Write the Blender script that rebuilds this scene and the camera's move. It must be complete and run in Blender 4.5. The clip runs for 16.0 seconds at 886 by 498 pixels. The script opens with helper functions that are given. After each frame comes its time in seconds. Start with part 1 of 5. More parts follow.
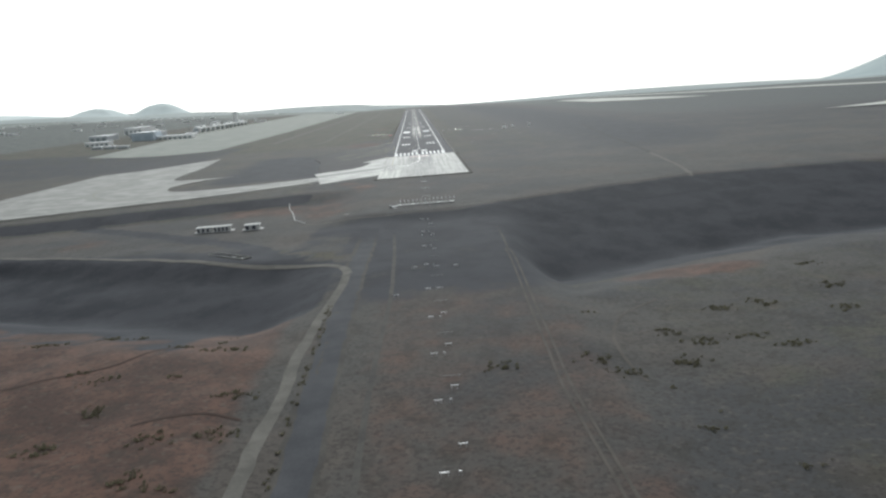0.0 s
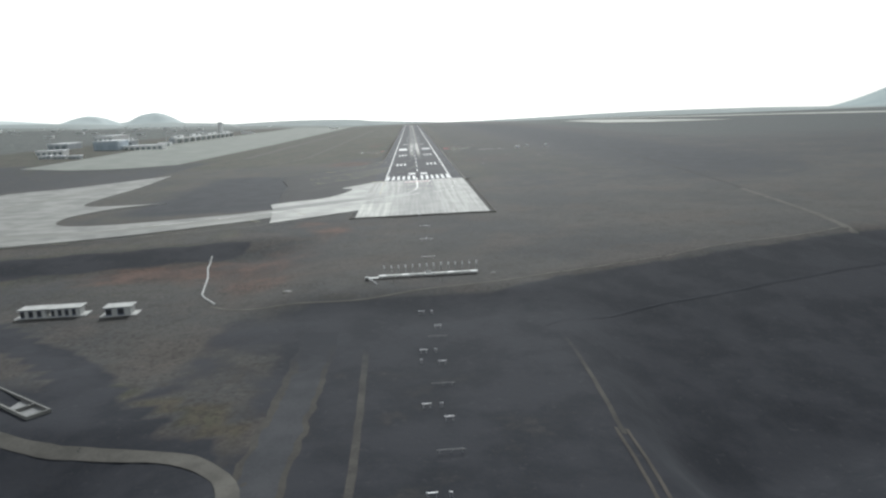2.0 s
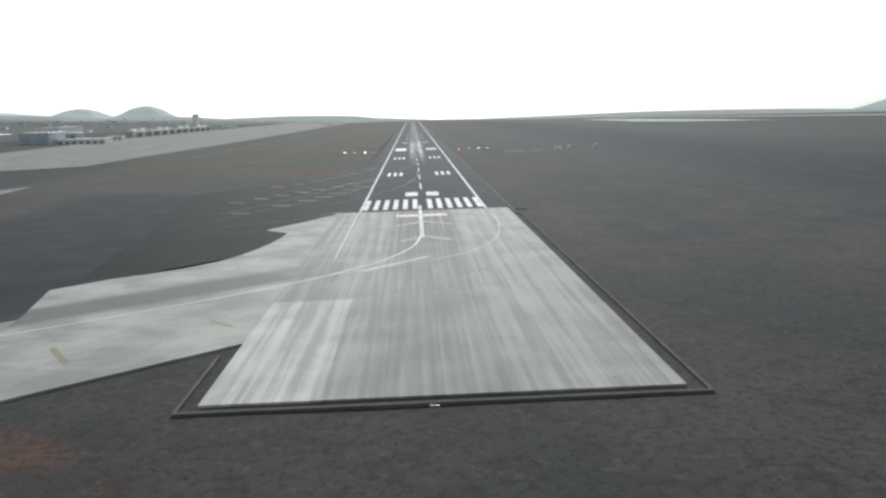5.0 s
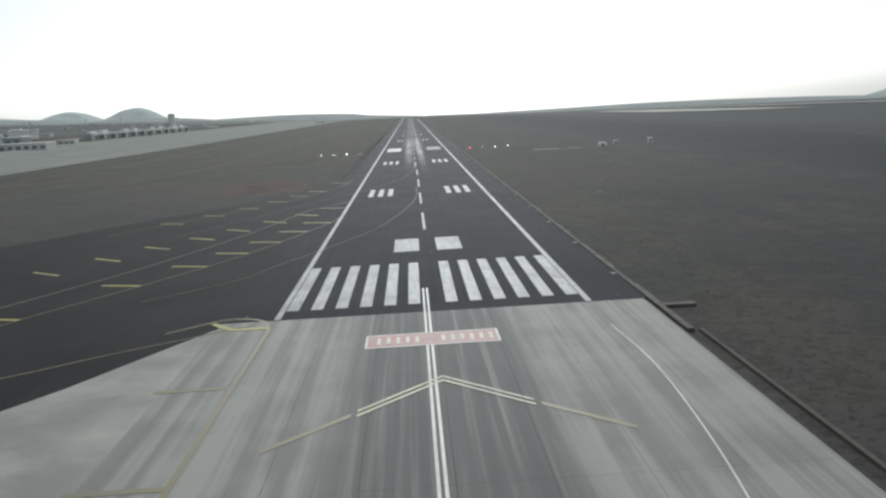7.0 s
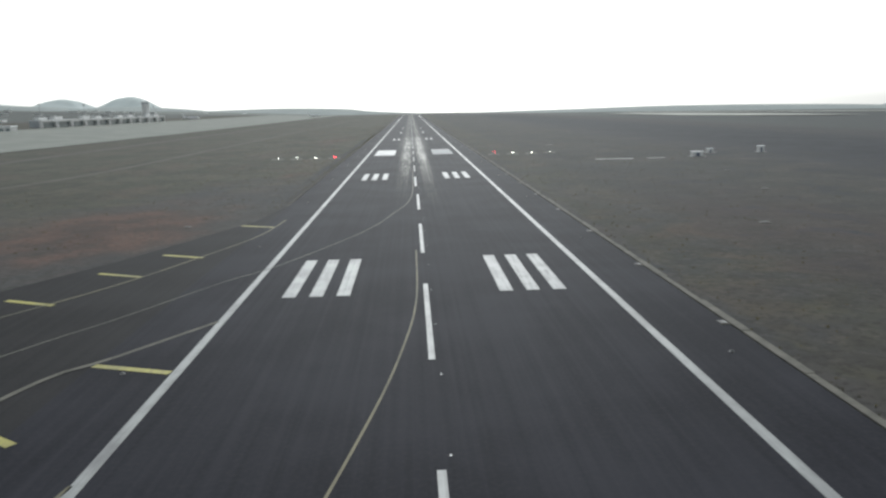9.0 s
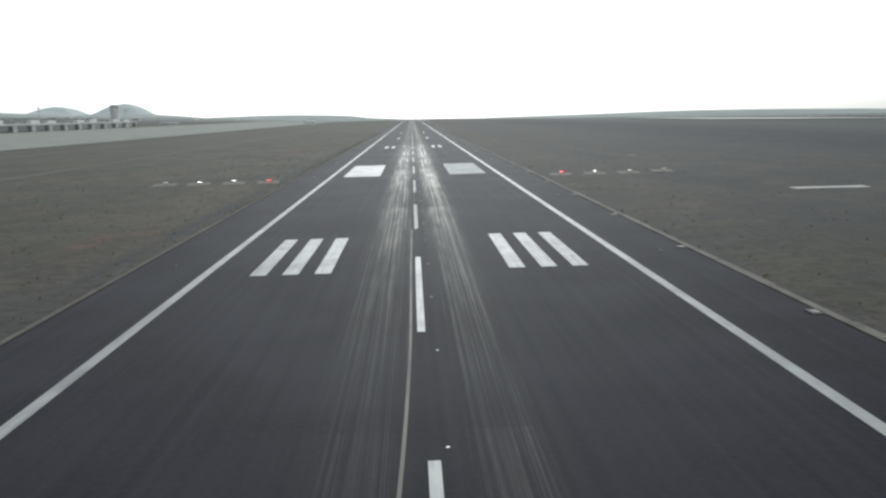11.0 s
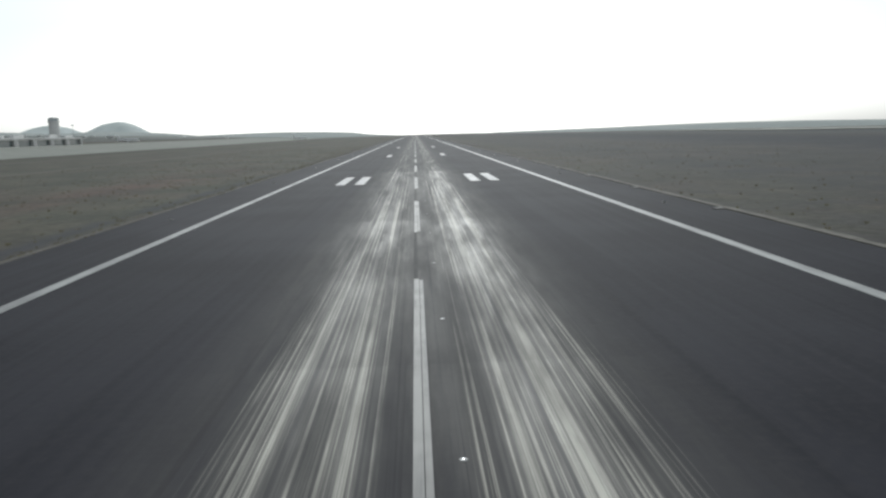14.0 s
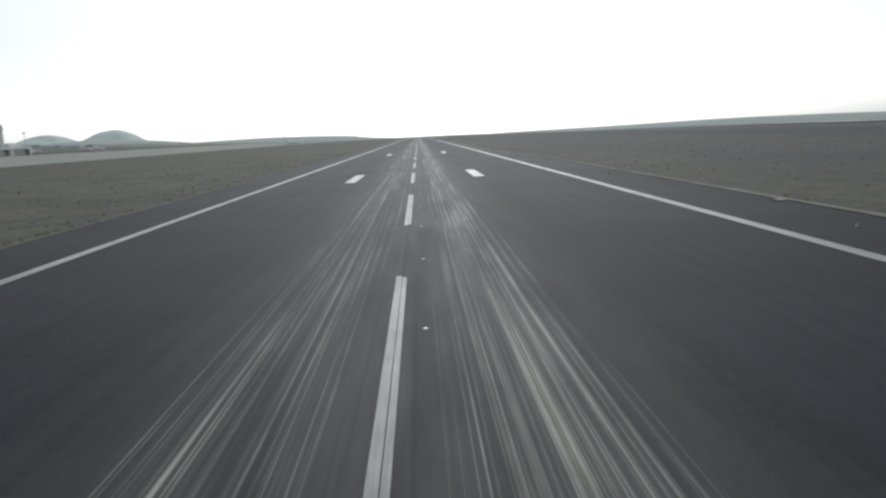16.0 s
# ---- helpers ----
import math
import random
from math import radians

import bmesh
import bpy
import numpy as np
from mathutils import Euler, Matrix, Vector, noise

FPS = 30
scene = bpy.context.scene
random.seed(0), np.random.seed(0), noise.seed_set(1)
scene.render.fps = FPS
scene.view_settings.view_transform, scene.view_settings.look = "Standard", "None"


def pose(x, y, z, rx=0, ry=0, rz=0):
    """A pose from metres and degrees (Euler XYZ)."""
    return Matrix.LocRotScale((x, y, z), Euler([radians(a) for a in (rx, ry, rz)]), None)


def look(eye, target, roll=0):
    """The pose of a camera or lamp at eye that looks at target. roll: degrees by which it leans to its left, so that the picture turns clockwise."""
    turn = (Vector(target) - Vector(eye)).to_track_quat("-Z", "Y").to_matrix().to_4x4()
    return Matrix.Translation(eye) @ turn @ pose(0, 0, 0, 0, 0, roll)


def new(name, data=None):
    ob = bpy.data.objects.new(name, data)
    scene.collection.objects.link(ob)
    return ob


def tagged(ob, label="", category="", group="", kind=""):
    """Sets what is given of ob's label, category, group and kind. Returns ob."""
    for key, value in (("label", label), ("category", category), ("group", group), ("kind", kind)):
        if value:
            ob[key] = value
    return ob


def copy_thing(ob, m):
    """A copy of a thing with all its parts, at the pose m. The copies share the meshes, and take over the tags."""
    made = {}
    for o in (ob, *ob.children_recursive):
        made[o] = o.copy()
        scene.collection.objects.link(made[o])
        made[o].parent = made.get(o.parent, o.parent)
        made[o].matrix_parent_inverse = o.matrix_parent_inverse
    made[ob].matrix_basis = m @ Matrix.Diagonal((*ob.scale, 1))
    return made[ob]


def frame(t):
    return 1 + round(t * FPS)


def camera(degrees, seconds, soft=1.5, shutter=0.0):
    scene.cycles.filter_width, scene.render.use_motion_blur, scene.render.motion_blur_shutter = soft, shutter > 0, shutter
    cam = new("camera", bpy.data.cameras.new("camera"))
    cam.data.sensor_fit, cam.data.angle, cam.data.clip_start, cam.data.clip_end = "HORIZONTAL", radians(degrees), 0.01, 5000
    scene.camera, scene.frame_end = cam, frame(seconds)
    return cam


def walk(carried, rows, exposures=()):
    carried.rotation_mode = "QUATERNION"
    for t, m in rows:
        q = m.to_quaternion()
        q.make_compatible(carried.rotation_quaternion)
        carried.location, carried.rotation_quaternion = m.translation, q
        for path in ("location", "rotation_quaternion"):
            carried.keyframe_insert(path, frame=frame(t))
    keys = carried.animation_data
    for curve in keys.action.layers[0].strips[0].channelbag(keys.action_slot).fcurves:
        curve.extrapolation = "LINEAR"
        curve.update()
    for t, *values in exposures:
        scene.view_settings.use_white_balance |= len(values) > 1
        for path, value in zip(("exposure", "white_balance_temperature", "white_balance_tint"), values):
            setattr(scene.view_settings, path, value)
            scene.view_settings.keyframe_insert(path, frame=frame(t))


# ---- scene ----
# All plan numbers are true metres: x across the runway, y along it from the near ends of the
# threshold stripes, z up from the pavement. K is the scale at which the whole place is built.
K = 0.45
cam = camera(61.94, 16.0, soft=2.5)
PATH = [
    (0, (-3.496, -664.455, 51.476), (-2.976, -644.888, 47.373), -4.41),
    (0.5, (-3.431, -625.238, 49.365), (-2.856, -605.652, 45.356), -4.06),
    (1, (-3.303, -586.025, 47.565), (-2.675, -566.414, 43.69), -3.13),
    (1.5, (-3.213, -546.717, 45.955), (-2.537, -527.077, 42.237), -2.80),
    (2, (-3.348, -507.177, 44.428), (-2.647, -487.524, 40.785), -2.71),
    (2.5, (-3.224, -467.419, 42.804), (-2.525, -447.776, 39.109), -2.52),
    (3, (-3.146, -427.244, 41.192), (-2.477, -407.616, 37.41), -2.37),
    (3.5, (-3.161, -386.593, 39.451), (-2.496, -366.967, 35.656), -2.43),
    (4, (-3.177, -345.872, 37.62), (-2.47, -326.238, 33.877), -2.03),
    (4.5, (-2.998, -305.391, 35.978), (-2.292, -285.742, 32.314), -1.69),
    (7, (-1.94, -106.652, 28.433), (-1.239, -87.019, 24.683), -2.97),
    (7.5, (-1.811, -66.436, 27.142), (-1.077, -46.83, 23.259), -2.78),
    (8, (-1.453, -25.843, 25.481), (-0.732, -6.252, 21.52), -2.83),
    (8.5, (-1.365, 14.542, 24.2), (-0.63, 34.143, 20.294), -2.36),
    (9, (-1.171, 54.969, 22.495), (-0.397, 74.593, 18.713), -1.31),
    (11.5, (-0.339, 257.01, 14.35), (0.397, 276.676, 10.784), -1.42),
    (12, (-0.252, 297.345, 12.954), (0.582, 317.013, 9.421), -0.24),
    (12.5, (-0.162, 337.452, 11.716), (0.581, 357.126, 8.195), -0.89),
    (13, (-0.103, 377.349, 10.427), (0.545, 397.05, 7.048), -1.79),
    (13.5, (-0.125, 416.713, 9.454), (0.519, 436.444, 6.252), -1.84),
    (14, (-0.149, 456.558, 8.617), (0.495, 476.299, 5.473), -1.83),
    (14.5, (-0.218, 496.478, 7.951), (0.424, 516.231, 4.886), -1.76),
    (15, (0.144, 536.036, 7.464), (0.756, 555.797, 4.439), -2.29),
    (15.5, (0.408, 575.086, 7.119), (0.996, 594.851, 4.12), -2.51),
    (16, (0.929, 614.311, 6.863), (1.433, 634.065, 3.777), -2.96),
]
walk(cam, [(t, look([K * c for c in eye], [K * c for c in target], roll)) for t, eye, target, roll in PATH],
     [(0, 0.64, 6200, 5), (4.5, 0.52, 6200, 5), (7.0, 0.10, 6200, 5), (7.5, 0.10, 6200, 5), (8.5, 0.36, 6200, 5), (11.5, 0.36, 6200, 5), (13.0, 0.22, 6200, 5), (16.0, 0.11, 6200, 5)])

# ---- sky and sun: high hazy cloud, the sun ahead of the runway ----
SUN_UP, SUN_TURN = 34, 3
world = bpy.data.worlds.new("sky")
scene.world = world
world.use_nodes = True
wt = world.node_tree
sky = wt.nodes.new("ShaderNodeTexSky")
sky.sky_type, sky.sun_disc = "NISHITA", False
sky.sun_elevation, sky.sun_rotation = radians(SUN_UP), radians(SUN_TURN)
sky.air_density, sky.dust_density, sky.ozone_density = 1.0, 1.6, 1.0
haze = wt.nodes.new("ShaderNodeHueSaturation")
haze.inputs["Saturation"].default_value = 0.16
wt.nodes["Background"].inputs["Strength"].default_value = 0.1
wt.links.new(sky.outputs[0], haze.inputs["Color"])
wt.links.new(haze.outputs[0], wt.nodes["Background"].inputs["Color"])
sun = new("sun", bpy.data.lights.new("sun", "SUN"))
sun.data.energy, sun.data.angle, sun.data.color = 2.0, radians(2.0), (1, 0.985, 0.965)
sun.matrix_world = look((0, 0, 0), (-math.sin(radians(SUN_TURN)) * math.cos(radians(SUN_UP)),
                                    -math.cos(radians(SUN_TURN)) * math.cos(radians(SUN_UP)), -math.sin(radians(SUN_UP))))


# ---- materials ----
class Nodes:
    """A small wrapper that wires shader nodes."""

    def __init__(self, name):
        self.mat = bpy.data.materials.new(name)
        self.mat.use_nodes = True
        self.t = self.mat.node_tree
        self.bsdf = self.t.nodes["Principled BSDF"]
        co = self.t.nodes.new("ShaderNodeTexCoord")
        self.pos = self.mapped(co.outputs["Object"], (1 / K, 1 / K, 1 / K))

    def put(self, kind, **inputs):
        n = self.t.nodes.new(kind)
        for key, v in inputs.items():
            self.set(n, key.replace("_", " "), v)
        return n

    def set(self, n, key, v):
        key = int(key) if key.isdigit() else key
        if isinstance(v, bpy.types.NodeSocket):
            self.t.links.new(v, n.inputs[key])
        else:
            n.inputs[key].default_value = v

    def mapped(self, v, scale):
        n = self.put("ShaderNodeMapping", Vector=v)
        n.inputs["Scale"].default_value = scale
        return n.outputs[0]

    def noise(self, scale, detail=4.0, rough=0.55, v=None):
        n = self.put("ShaderNodeTexNoise", Vector=v or self.pos, Scale=scale, Detail=detail, Roughness=rough)
        return n.outputs[0]

    def ramp(self, v, a, b, lo=0.0, hi=1.0):
        n = self.put("ShaderNodeMapRange", Value=v)
        n.interpolation_type = "SMOOTHSTEP"
        for k, x in zip(("From Min", "From Max", "To Min", "To Max"), (a, b, lo, hi)):
            n.inputs[k].default_value = x
        return n.outputs[0]

    def math(self, op, a, b=0.0):
        n = self.t.nodes.new("ShaderNodeMath")
        n.operation = op
        self.set(n, "0", a), self.set(n, "1", b)
        return n.outputs[0]

    def mix(self, f, a, b):
        n = self.t.nodes.new("ShaderNodeMix")
        n.data_type = "RGBA"
        for k, x in ((0, f), (6, a), (7, b)):
            x = (*x, 1) if isinstance(x, tuple) and len(x) == 3 else x
            if isinstance(x, bpy.types.NodeSocket):
                self.t.links.new(x, n.inputs[k])
            else:
                n.inputs[k].default_value = x
        return n.outputs[2]

    def random(self):
        return self.put("ShaderNodeObjectInfo").outputs["Random"]

    def bump(self, v, depth):
        n = self.put("ShaderNodeBump", Height=v, Distance=depth * K)
        self.set(self.bsdf, "Normal", n.outputs[0])

    def done(self, colour, rough, spec=0.5, metal=0.0, dust=0.0):
        self.set(self.bsdf, "Sheen Weight", dust), self.set(self.bsdf, "Sheen Roughness", 0.25)
        for k, v in (("Base Color", colour), ("Roughness", rough), ("Specular IOR Level", spec), ("Metallic", metal)):
            if isinstance(v, tuple):
                v = (*v, 1)
            self.set(self.bsdf, k, v)
        return self.mat


def surface(name, a, b, scale=0.5, rough=0.7, spec=0.4, fine=6.0, bump=0.01, vary=0.0, metal=0.0):
    """Two colours mixed by broad stains and fine grain."""
    n = Nodes(name)
    broad, grain = n.noise(scale, 5), n.noise(fine, 4)
    f = n.ramp(n.math("ADD", n.math("MULTIPLY", broad, 0.65), n.math("MULTIPLY", grain, 0.35)), 0.32, 0.68)
    c = n.mix(f, a, b)
    if vary:
        c = n.mix(n.math("MULTIPLY", n.random(), vary), c, tuple(x * 0.45 for x in a))
    if bump:
        n.bump(grain, bump)
    return n.done(c, n.ramp(grain, 0.2, 0.8, rough - 0.1, min(1.0, rough + 0.1)), spec, metal)


def asphalt_material(name, rubber):
    n = Nodes(name)
    sep = n.put("ShaderNodeSeparateXYZ", Vector=n.pos)
    x, y = sep.outputs[0], sep.outputs[1]
    grain, mottle = n.noise(2.5, 5), n.noise(0.06, 6)
    along = n.noise(1.0, 5, 0.6, n.mapped(n.pos, (1.3, 0.012, 1)))
    f = n.math("ADD", n.math("MULTIPLY", mottle, 0.6), n.math("MULTIPLY", along, 0.4))
    a, b = ((0.0118, 0.0124, 0.0178), (0.0258, 0.0266, 0.0345)) if rubber else ((0.0120, 0.0120, 0.0130), (0.0240, 0.0238, 0.0252))
    c = n.mix(n.ramp(f, 0.35, 0.65), a, b)
    c = n.mix(n.math("MULTIPLY", n.ramp(grain, 0.4, 0.75), 0.3), c, (0.037, 0.037, 0.041))
    rough, gloss = 0.8, 0.08
    if rubber:
        past = n.ramp(y, 600, 525)
        reach = n.math("MULTIPLY", n.ramp(y, 210, 420), n.ramp(y, 690, 600, 0.6, 1.0))
        # sealed lengths of 46 m, each paler towards its far joint
        length = n.math("DIVIDE", n.math("SUBTRACT", y, 437.0), 46.25)
        block = n.put("ShaderNodeTexWhiteNoise")
        block.noise_dimensions = "1D"
        n.set(block, "W", n.math("FLOOR", length))
        grow = n.ramp(n.math("FRACT", n.math("DIVIDE", length, 2.0)), 0.0, 1.0, 0.62, 0.95)
        later = n.ramp(y, 529.2, 530.2, 0.0, 0.72)
        grow = n.math("ADD", n.math("MULTIPLY", grow, n.math("SUBTRACT", 1.0, later)), n.math("MULTIPLY", later, 0.62))
        fade = n.math("MULTIPLY", n.math("MULTIPLY", reach, grow), n.math("ADD", n.math("MULTIPLY", block.outputs["Value"], 0.3), 0.82))
        left = n.math("MULTIPLY", n.ramp(n.math("ABSOLUTE", n.math("ADD", x, 3.6)), 4.2, 0.8), n.math("ADD", n.math("MULTIPLY", past, 0.15), 0.72))
        right = n.math("MULTIPLY", n.ramp(n.math("ABSOLUTE", n.math("SUBTRACT", x, 3.7)), 3.9, 0.7), n.math("ADD", n.math("MULTIPLY", past, 0.1), 0.9))
        bands = n.math("MAXIMUM", left, right)
        wide = n.math("MULTIPLY", n.ramp(n.math("ABSOLUTE", x), 11.0, 4.0, 0, 0.58), n.ramp(y, 380, 540, 0.35, 1.0))
        band = n.math("MAXIMUM", n.math("MULTIPLY", bands, 0.85), wide)
        # rolled-on rubber film, then fine scrub marks that thin out to both sides, paled by painted glint
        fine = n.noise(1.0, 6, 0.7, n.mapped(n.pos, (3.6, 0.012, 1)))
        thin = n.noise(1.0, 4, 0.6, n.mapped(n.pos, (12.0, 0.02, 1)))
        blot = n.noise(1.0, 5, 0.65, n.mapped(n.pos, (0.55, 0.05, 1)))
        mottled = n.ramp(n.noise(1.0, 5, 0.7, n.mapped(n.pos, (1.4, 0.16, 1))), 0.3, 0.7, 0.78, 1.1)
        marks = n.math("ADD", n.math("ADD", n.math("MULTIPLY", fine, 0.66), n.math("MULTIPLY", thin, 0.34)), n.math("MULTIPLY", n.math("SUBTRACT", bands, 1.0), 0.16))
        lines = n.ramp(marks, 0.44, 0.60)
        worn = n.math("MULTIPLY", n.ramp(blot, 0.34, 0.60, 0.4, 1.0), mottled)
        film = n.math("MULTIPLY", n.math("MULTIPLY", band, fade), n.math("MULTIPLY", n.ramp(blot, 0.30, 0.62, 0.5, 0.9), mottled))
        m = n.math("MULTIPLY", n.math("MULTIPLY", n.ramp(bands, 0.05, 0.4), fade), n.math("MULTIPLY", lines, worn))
        # sun glare off the rubber is held in these pale base colours
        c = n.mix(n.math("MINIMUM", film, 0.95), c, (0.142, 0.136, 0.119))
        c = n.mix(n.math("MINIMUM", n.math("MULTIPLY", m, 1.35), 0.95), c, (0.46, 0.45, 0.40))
        dark = n.math("MULTIPLY", n.math("MULTIPLY", n.ramp(fine, 0.46, 0.37), n.ramp(n.math("ABSOLUTE", x), 9.0, 5.0)), reach)
        c = n.mix(n.math("MULTIPLY", dark, 0.75), c, (0.024, 0.024, 0.027))
        rough, gloss = n.ramp(film, 0.0, 0.8, 0.8, 0.55), n.ramp(film, 0.0, 0.8, 0.08, 0.2)
    n.bump(grain, 0.004)
    return n.done(c, rough, gloss)


def paint_material(name, colour, under, wear=0.35, rough=0.6, gloss=0.4):
    n = Nodes(name)
    streak = n.noise(1.0, 5, 0.65, n.mapped(n.pos, (2.6, 0.12, 1)))
    stain = n.noise(0.35, 4)
    f = n.math("ADD", n.math("MULTIPLY", streak, 0.65), n.math("MULTIPLY", stain, 0.35))
    c = n.mix(n.math("MULTIPLY", n.ramp(f, 0.42, 0.7), wear), colour, under)
    c = n.mix(n.math("MULTIPLY", n.random(), 0.3), c, tuple(0.55 * v for v in colour))
    c = n.mix(n.math("MULTIPLY", n.ramp(n.noise(0.11, 5), 0.45, 0.65), 0.5), c, under)
    return n.done(c, rough, gloss)


def concrete_material(name, tint=0.78, streak=True):
    n = Nodes(name)
    sep = n.put("ShaderNodeSeparateXYZ", Vector=n.pos)
    x = sep.outputs[0]
    along = n.noise(1.0, 6, 0.6, n.mapped(n.pos, (0.55, 0.012, 1) if streak else (0.05, 0.07, 1)))
    thin = n.noise(1.0, 4, 0.6, n.mapped(n.pos, (2.4, 0.02, 1) if streak else (0.3, 0.2, 1)))
    stain, grain = n.noise(0.09, 6), n.noise(3.0, 4)
    f = n.math("ADD", n.math("MULTIPLY", along, 0.66), n.math("MULTIPLY", stain, 0.34))
    c = n.mix(n.ramp(f, 0.40, 0.60), tuple(tint * v for v in (0.25, 0.248, 0.23)), tuple(tint * v for v in (0.42, 0.418, 0.385)))
    c = n.mix(n.math("MULTIPLY", n.ramp(thin, 0.55, 0.75), 0.35), c, (0.17, 0.168, 0.165))
    c = n.mix(n.math("MULTIPLY", n.random(), 0.12), c, (0.2, 0.2, 0.195))
    return n, c, x, grain


def pad_material(name="pad_concrete", tint=0.72, streak=True):
    """Concrete with the dark rubbered lane that aircraft roll along."""
    n, c, x, grain = concrete_material(name, tint, streak)
    y = n.put("ShaderNodeSeparateXYZ", Vector=n.put("ShaderNodeNewGeometry").outputs["Position"])
    lane = n.ramp(n.math("ABSOLUTE", n.math("DIVIDE", y.outputs[0], K)), 12.5, 7.0)
    reach = n.ramp(n.math("DIVIDE", y.outputs[1], K), -115, -45, 0.42, 1.0)
    edge = n.noise(1.0, 4, 0.6, n.mapped(n.pos, (0.9, 0.015, 1)))
    m = n.math("MULTIPLY", n.math("MULTIPLY", lane, reach), n.ramp(edge, 0.3, 0.55, 0.45, 1.0))
    c = n.mix(n.math("MULTIPLY", m, 0.85), c, (0.068, 0.067, 0.068))
    px, py = n.math("ADD", n.math("DIVIDE", y.outputs[0], K), 45.6), n.math("ADD", n.math("DIVIDE", y.outputs[1], K), 114.0)
    across = n.math("SUBTRACT", n.math("MULTIPLY", px, 0.549), n.math("MULTIPLY", py, 0.835))
    along = n.math("ADD", n.math("MULTIPLY", px, 0.835), n.math("MULTIPLY", py, 0.549))
    rolled = n.math("MULTIPLY", n.ramp(n.math("ABSOLUTE", across), 8.5, 3.5), n.ramp(along, 34, 6))
    c = n.mix(n.math("MULTIPLY", rolled, 0.9), c, (0.100, 0.099, 0.094))
    n.bump(grain, 0.003)
    return n.done(c, 0.75, 0.3)


def plain_concrete(name="weathered_concrete", tint=0.58, streak=False):
    n, c, x, grain = concrete_material(name, tint, streak)
    n.bump(grain, 0.003)
    return n.done(c, 0.8, 0.3)


def ground_material():
    """Dry ground: dusty soil, red earth, dark volcanic gravel, dead grass and far scrub paled with haze, laid out by
    the cover weights.
    """
    n = Nodes("dry_ground")
    att = n.put("ShaderNodeAttribute")
    att.attribute_name = "cover"
    sep = n.put("ShaderNodeSeparateColor", Color=att.outputs["Color"])
    broad, mid, small = n.noise(0.012, 6), n.noise(0.07, 6, 0.6), n.noise(0.6, 5, 0.6)
    tiny, fleck = n.noise(3.0, 3), n.noise(0.22, 5, 0.65)
    warp = n.math("ADD", n.math("MULTIPLY", mid, 0.8), n.math("ADD", n.math("MULTIPLY", fleck, 0.35), -0.575))
    red = n.ramp(n.math("ADD", sep.outputs[0], warp), 0.2, 0.8)
    gravel = n.ramp(n.math("ADD", sep.outputs[1], warp), 0.25, 0.6)
    grass = n.ramp(n.math("ADD", sep.outputs[2], warp), 0.25, 0.65)
    hazed_scrub = n.ramp(n.math("ADD", att.outputs["Alpha"], warp), 0.25, 0.75)
    # bare soil, grey to brown
    c = n.mix(n.ramp(broad, 0.38, 0.62), (0.044, 0.045, 0.047), (0.064, 0.061, 0.057))
    c = n.mix(n.math("MULTIPLY", n.ramp(n.noise(0.03, 5, 0.6), 0.48, 0.62), 0.4), c, (0.078, 0.062, 0.052))
    # dead grass, olive with brown swaths running along the strip
    patch = n.noise(0.035, 5, 0.6)
    olive = n.mix(n.ramp(patch, 0.42, 0.58), (0.033, 0.038, 0.022), (0.066, 0.067, 0.043))
    olive = n.mix(n.math("MULTIPLY", n.ramp(n.noise(1.0, 6, 0.65, n.mapped(n.pos, (0.05, 0.03, 1))), 0.46, 0.62), 0.6), olive, (0.080, 0.060, 0.044))
    swath = n.noise(1.0, 5, 0.6, n.mapped(n.pos, (0.06, 0.011, 1)))
    olive = n.mix(n.math("MULTIPLY", n.ramp(swath, 0.51, 0.60), 0.35), olive, (0.084, 0.070, 0.047))
    olive = n.mix(n.math("MULTIPLY", n.ramp(n.noise(1.0, 6, 0.7, n.mapped(n.pos, (0.16, 0.10, 1))), 0.50, 0.62), 0.7), olive, (0.026, 0.027, 0.018))
    c = n.mix(n.math("MULTIPLY", grass, 0.9), c, olive)
    c = n.mix(n.math("MULTIPLY", red, 0.95), c, n.mix(n.ramp(mid, 0.40, 0.62), (0.058, 0.034, 0.027), (0.104, 0.059, 0.044)))
    # haze over the far scrub is mixed into its pale blue-green colour
    hazed_bush = n.mix(n.ramp(mid, 0.42, 0.60), (0.064, 0.078, 0.076), (0.125, 0.137, 0.130))
    c = n.mix(n.math("MULTIPLY", hazed_scrub, 0.9), c, hazed_bush)
    c = n.mix(gravel, c, n.mix(n.ramp(mid, 0.38, 0.62), (0.0175, 0.0198, 0.0258), (0.030, 0.032, 0.039)))
    bare = n.math("SUBTRACT", 1.0, gravel)
    clump = n.noise(0.16, 4, 0.6)
    c = n.mix(n.math("MULTIPLY", n.ramp(clump, 0.52, 0.64), n.math("MULTIPLY", bare, 0.42)), c, (0.031, 0.029, 0.024))
    c = n.mix(n.math("MULTIPLY", n.ramp(clump, 0.44, 0.34), n.math("MULTIPLY", bare, 0.16)), c, (0.105, 0.088, 0.070))
    tufts = n.math("MULTIPLY", n.ramp(n.noise(0.9, 5, 0.7), 0.50, 0.60), bare)
    c = n.mix(n.math("MULTIPLY", tufts, 0.55), c, (0.024, 0.022, 0.019))
    c = n.mix(n.math("MULTIPLY", n.ramp(small, 0.44, 0.34), n.math("MULTIPLY", bare, 0.3)), c, (0.112, 0.098, 0.086))
    stones = n.math("MULTIPLY", n.ramp(small, 0.40, 0.30), gravel)
    c = n.mix(n.math("MULTIPLY", stones, 0.35), c, (0.058, 0.059, 0.064))
    c = n.mix(n.math("MULTIPLY", n.ramp(tiny, 0.4, 0.7), 0.25), c, (0.040, 0.037, 0.033))
    n.bump(small, 0.08)
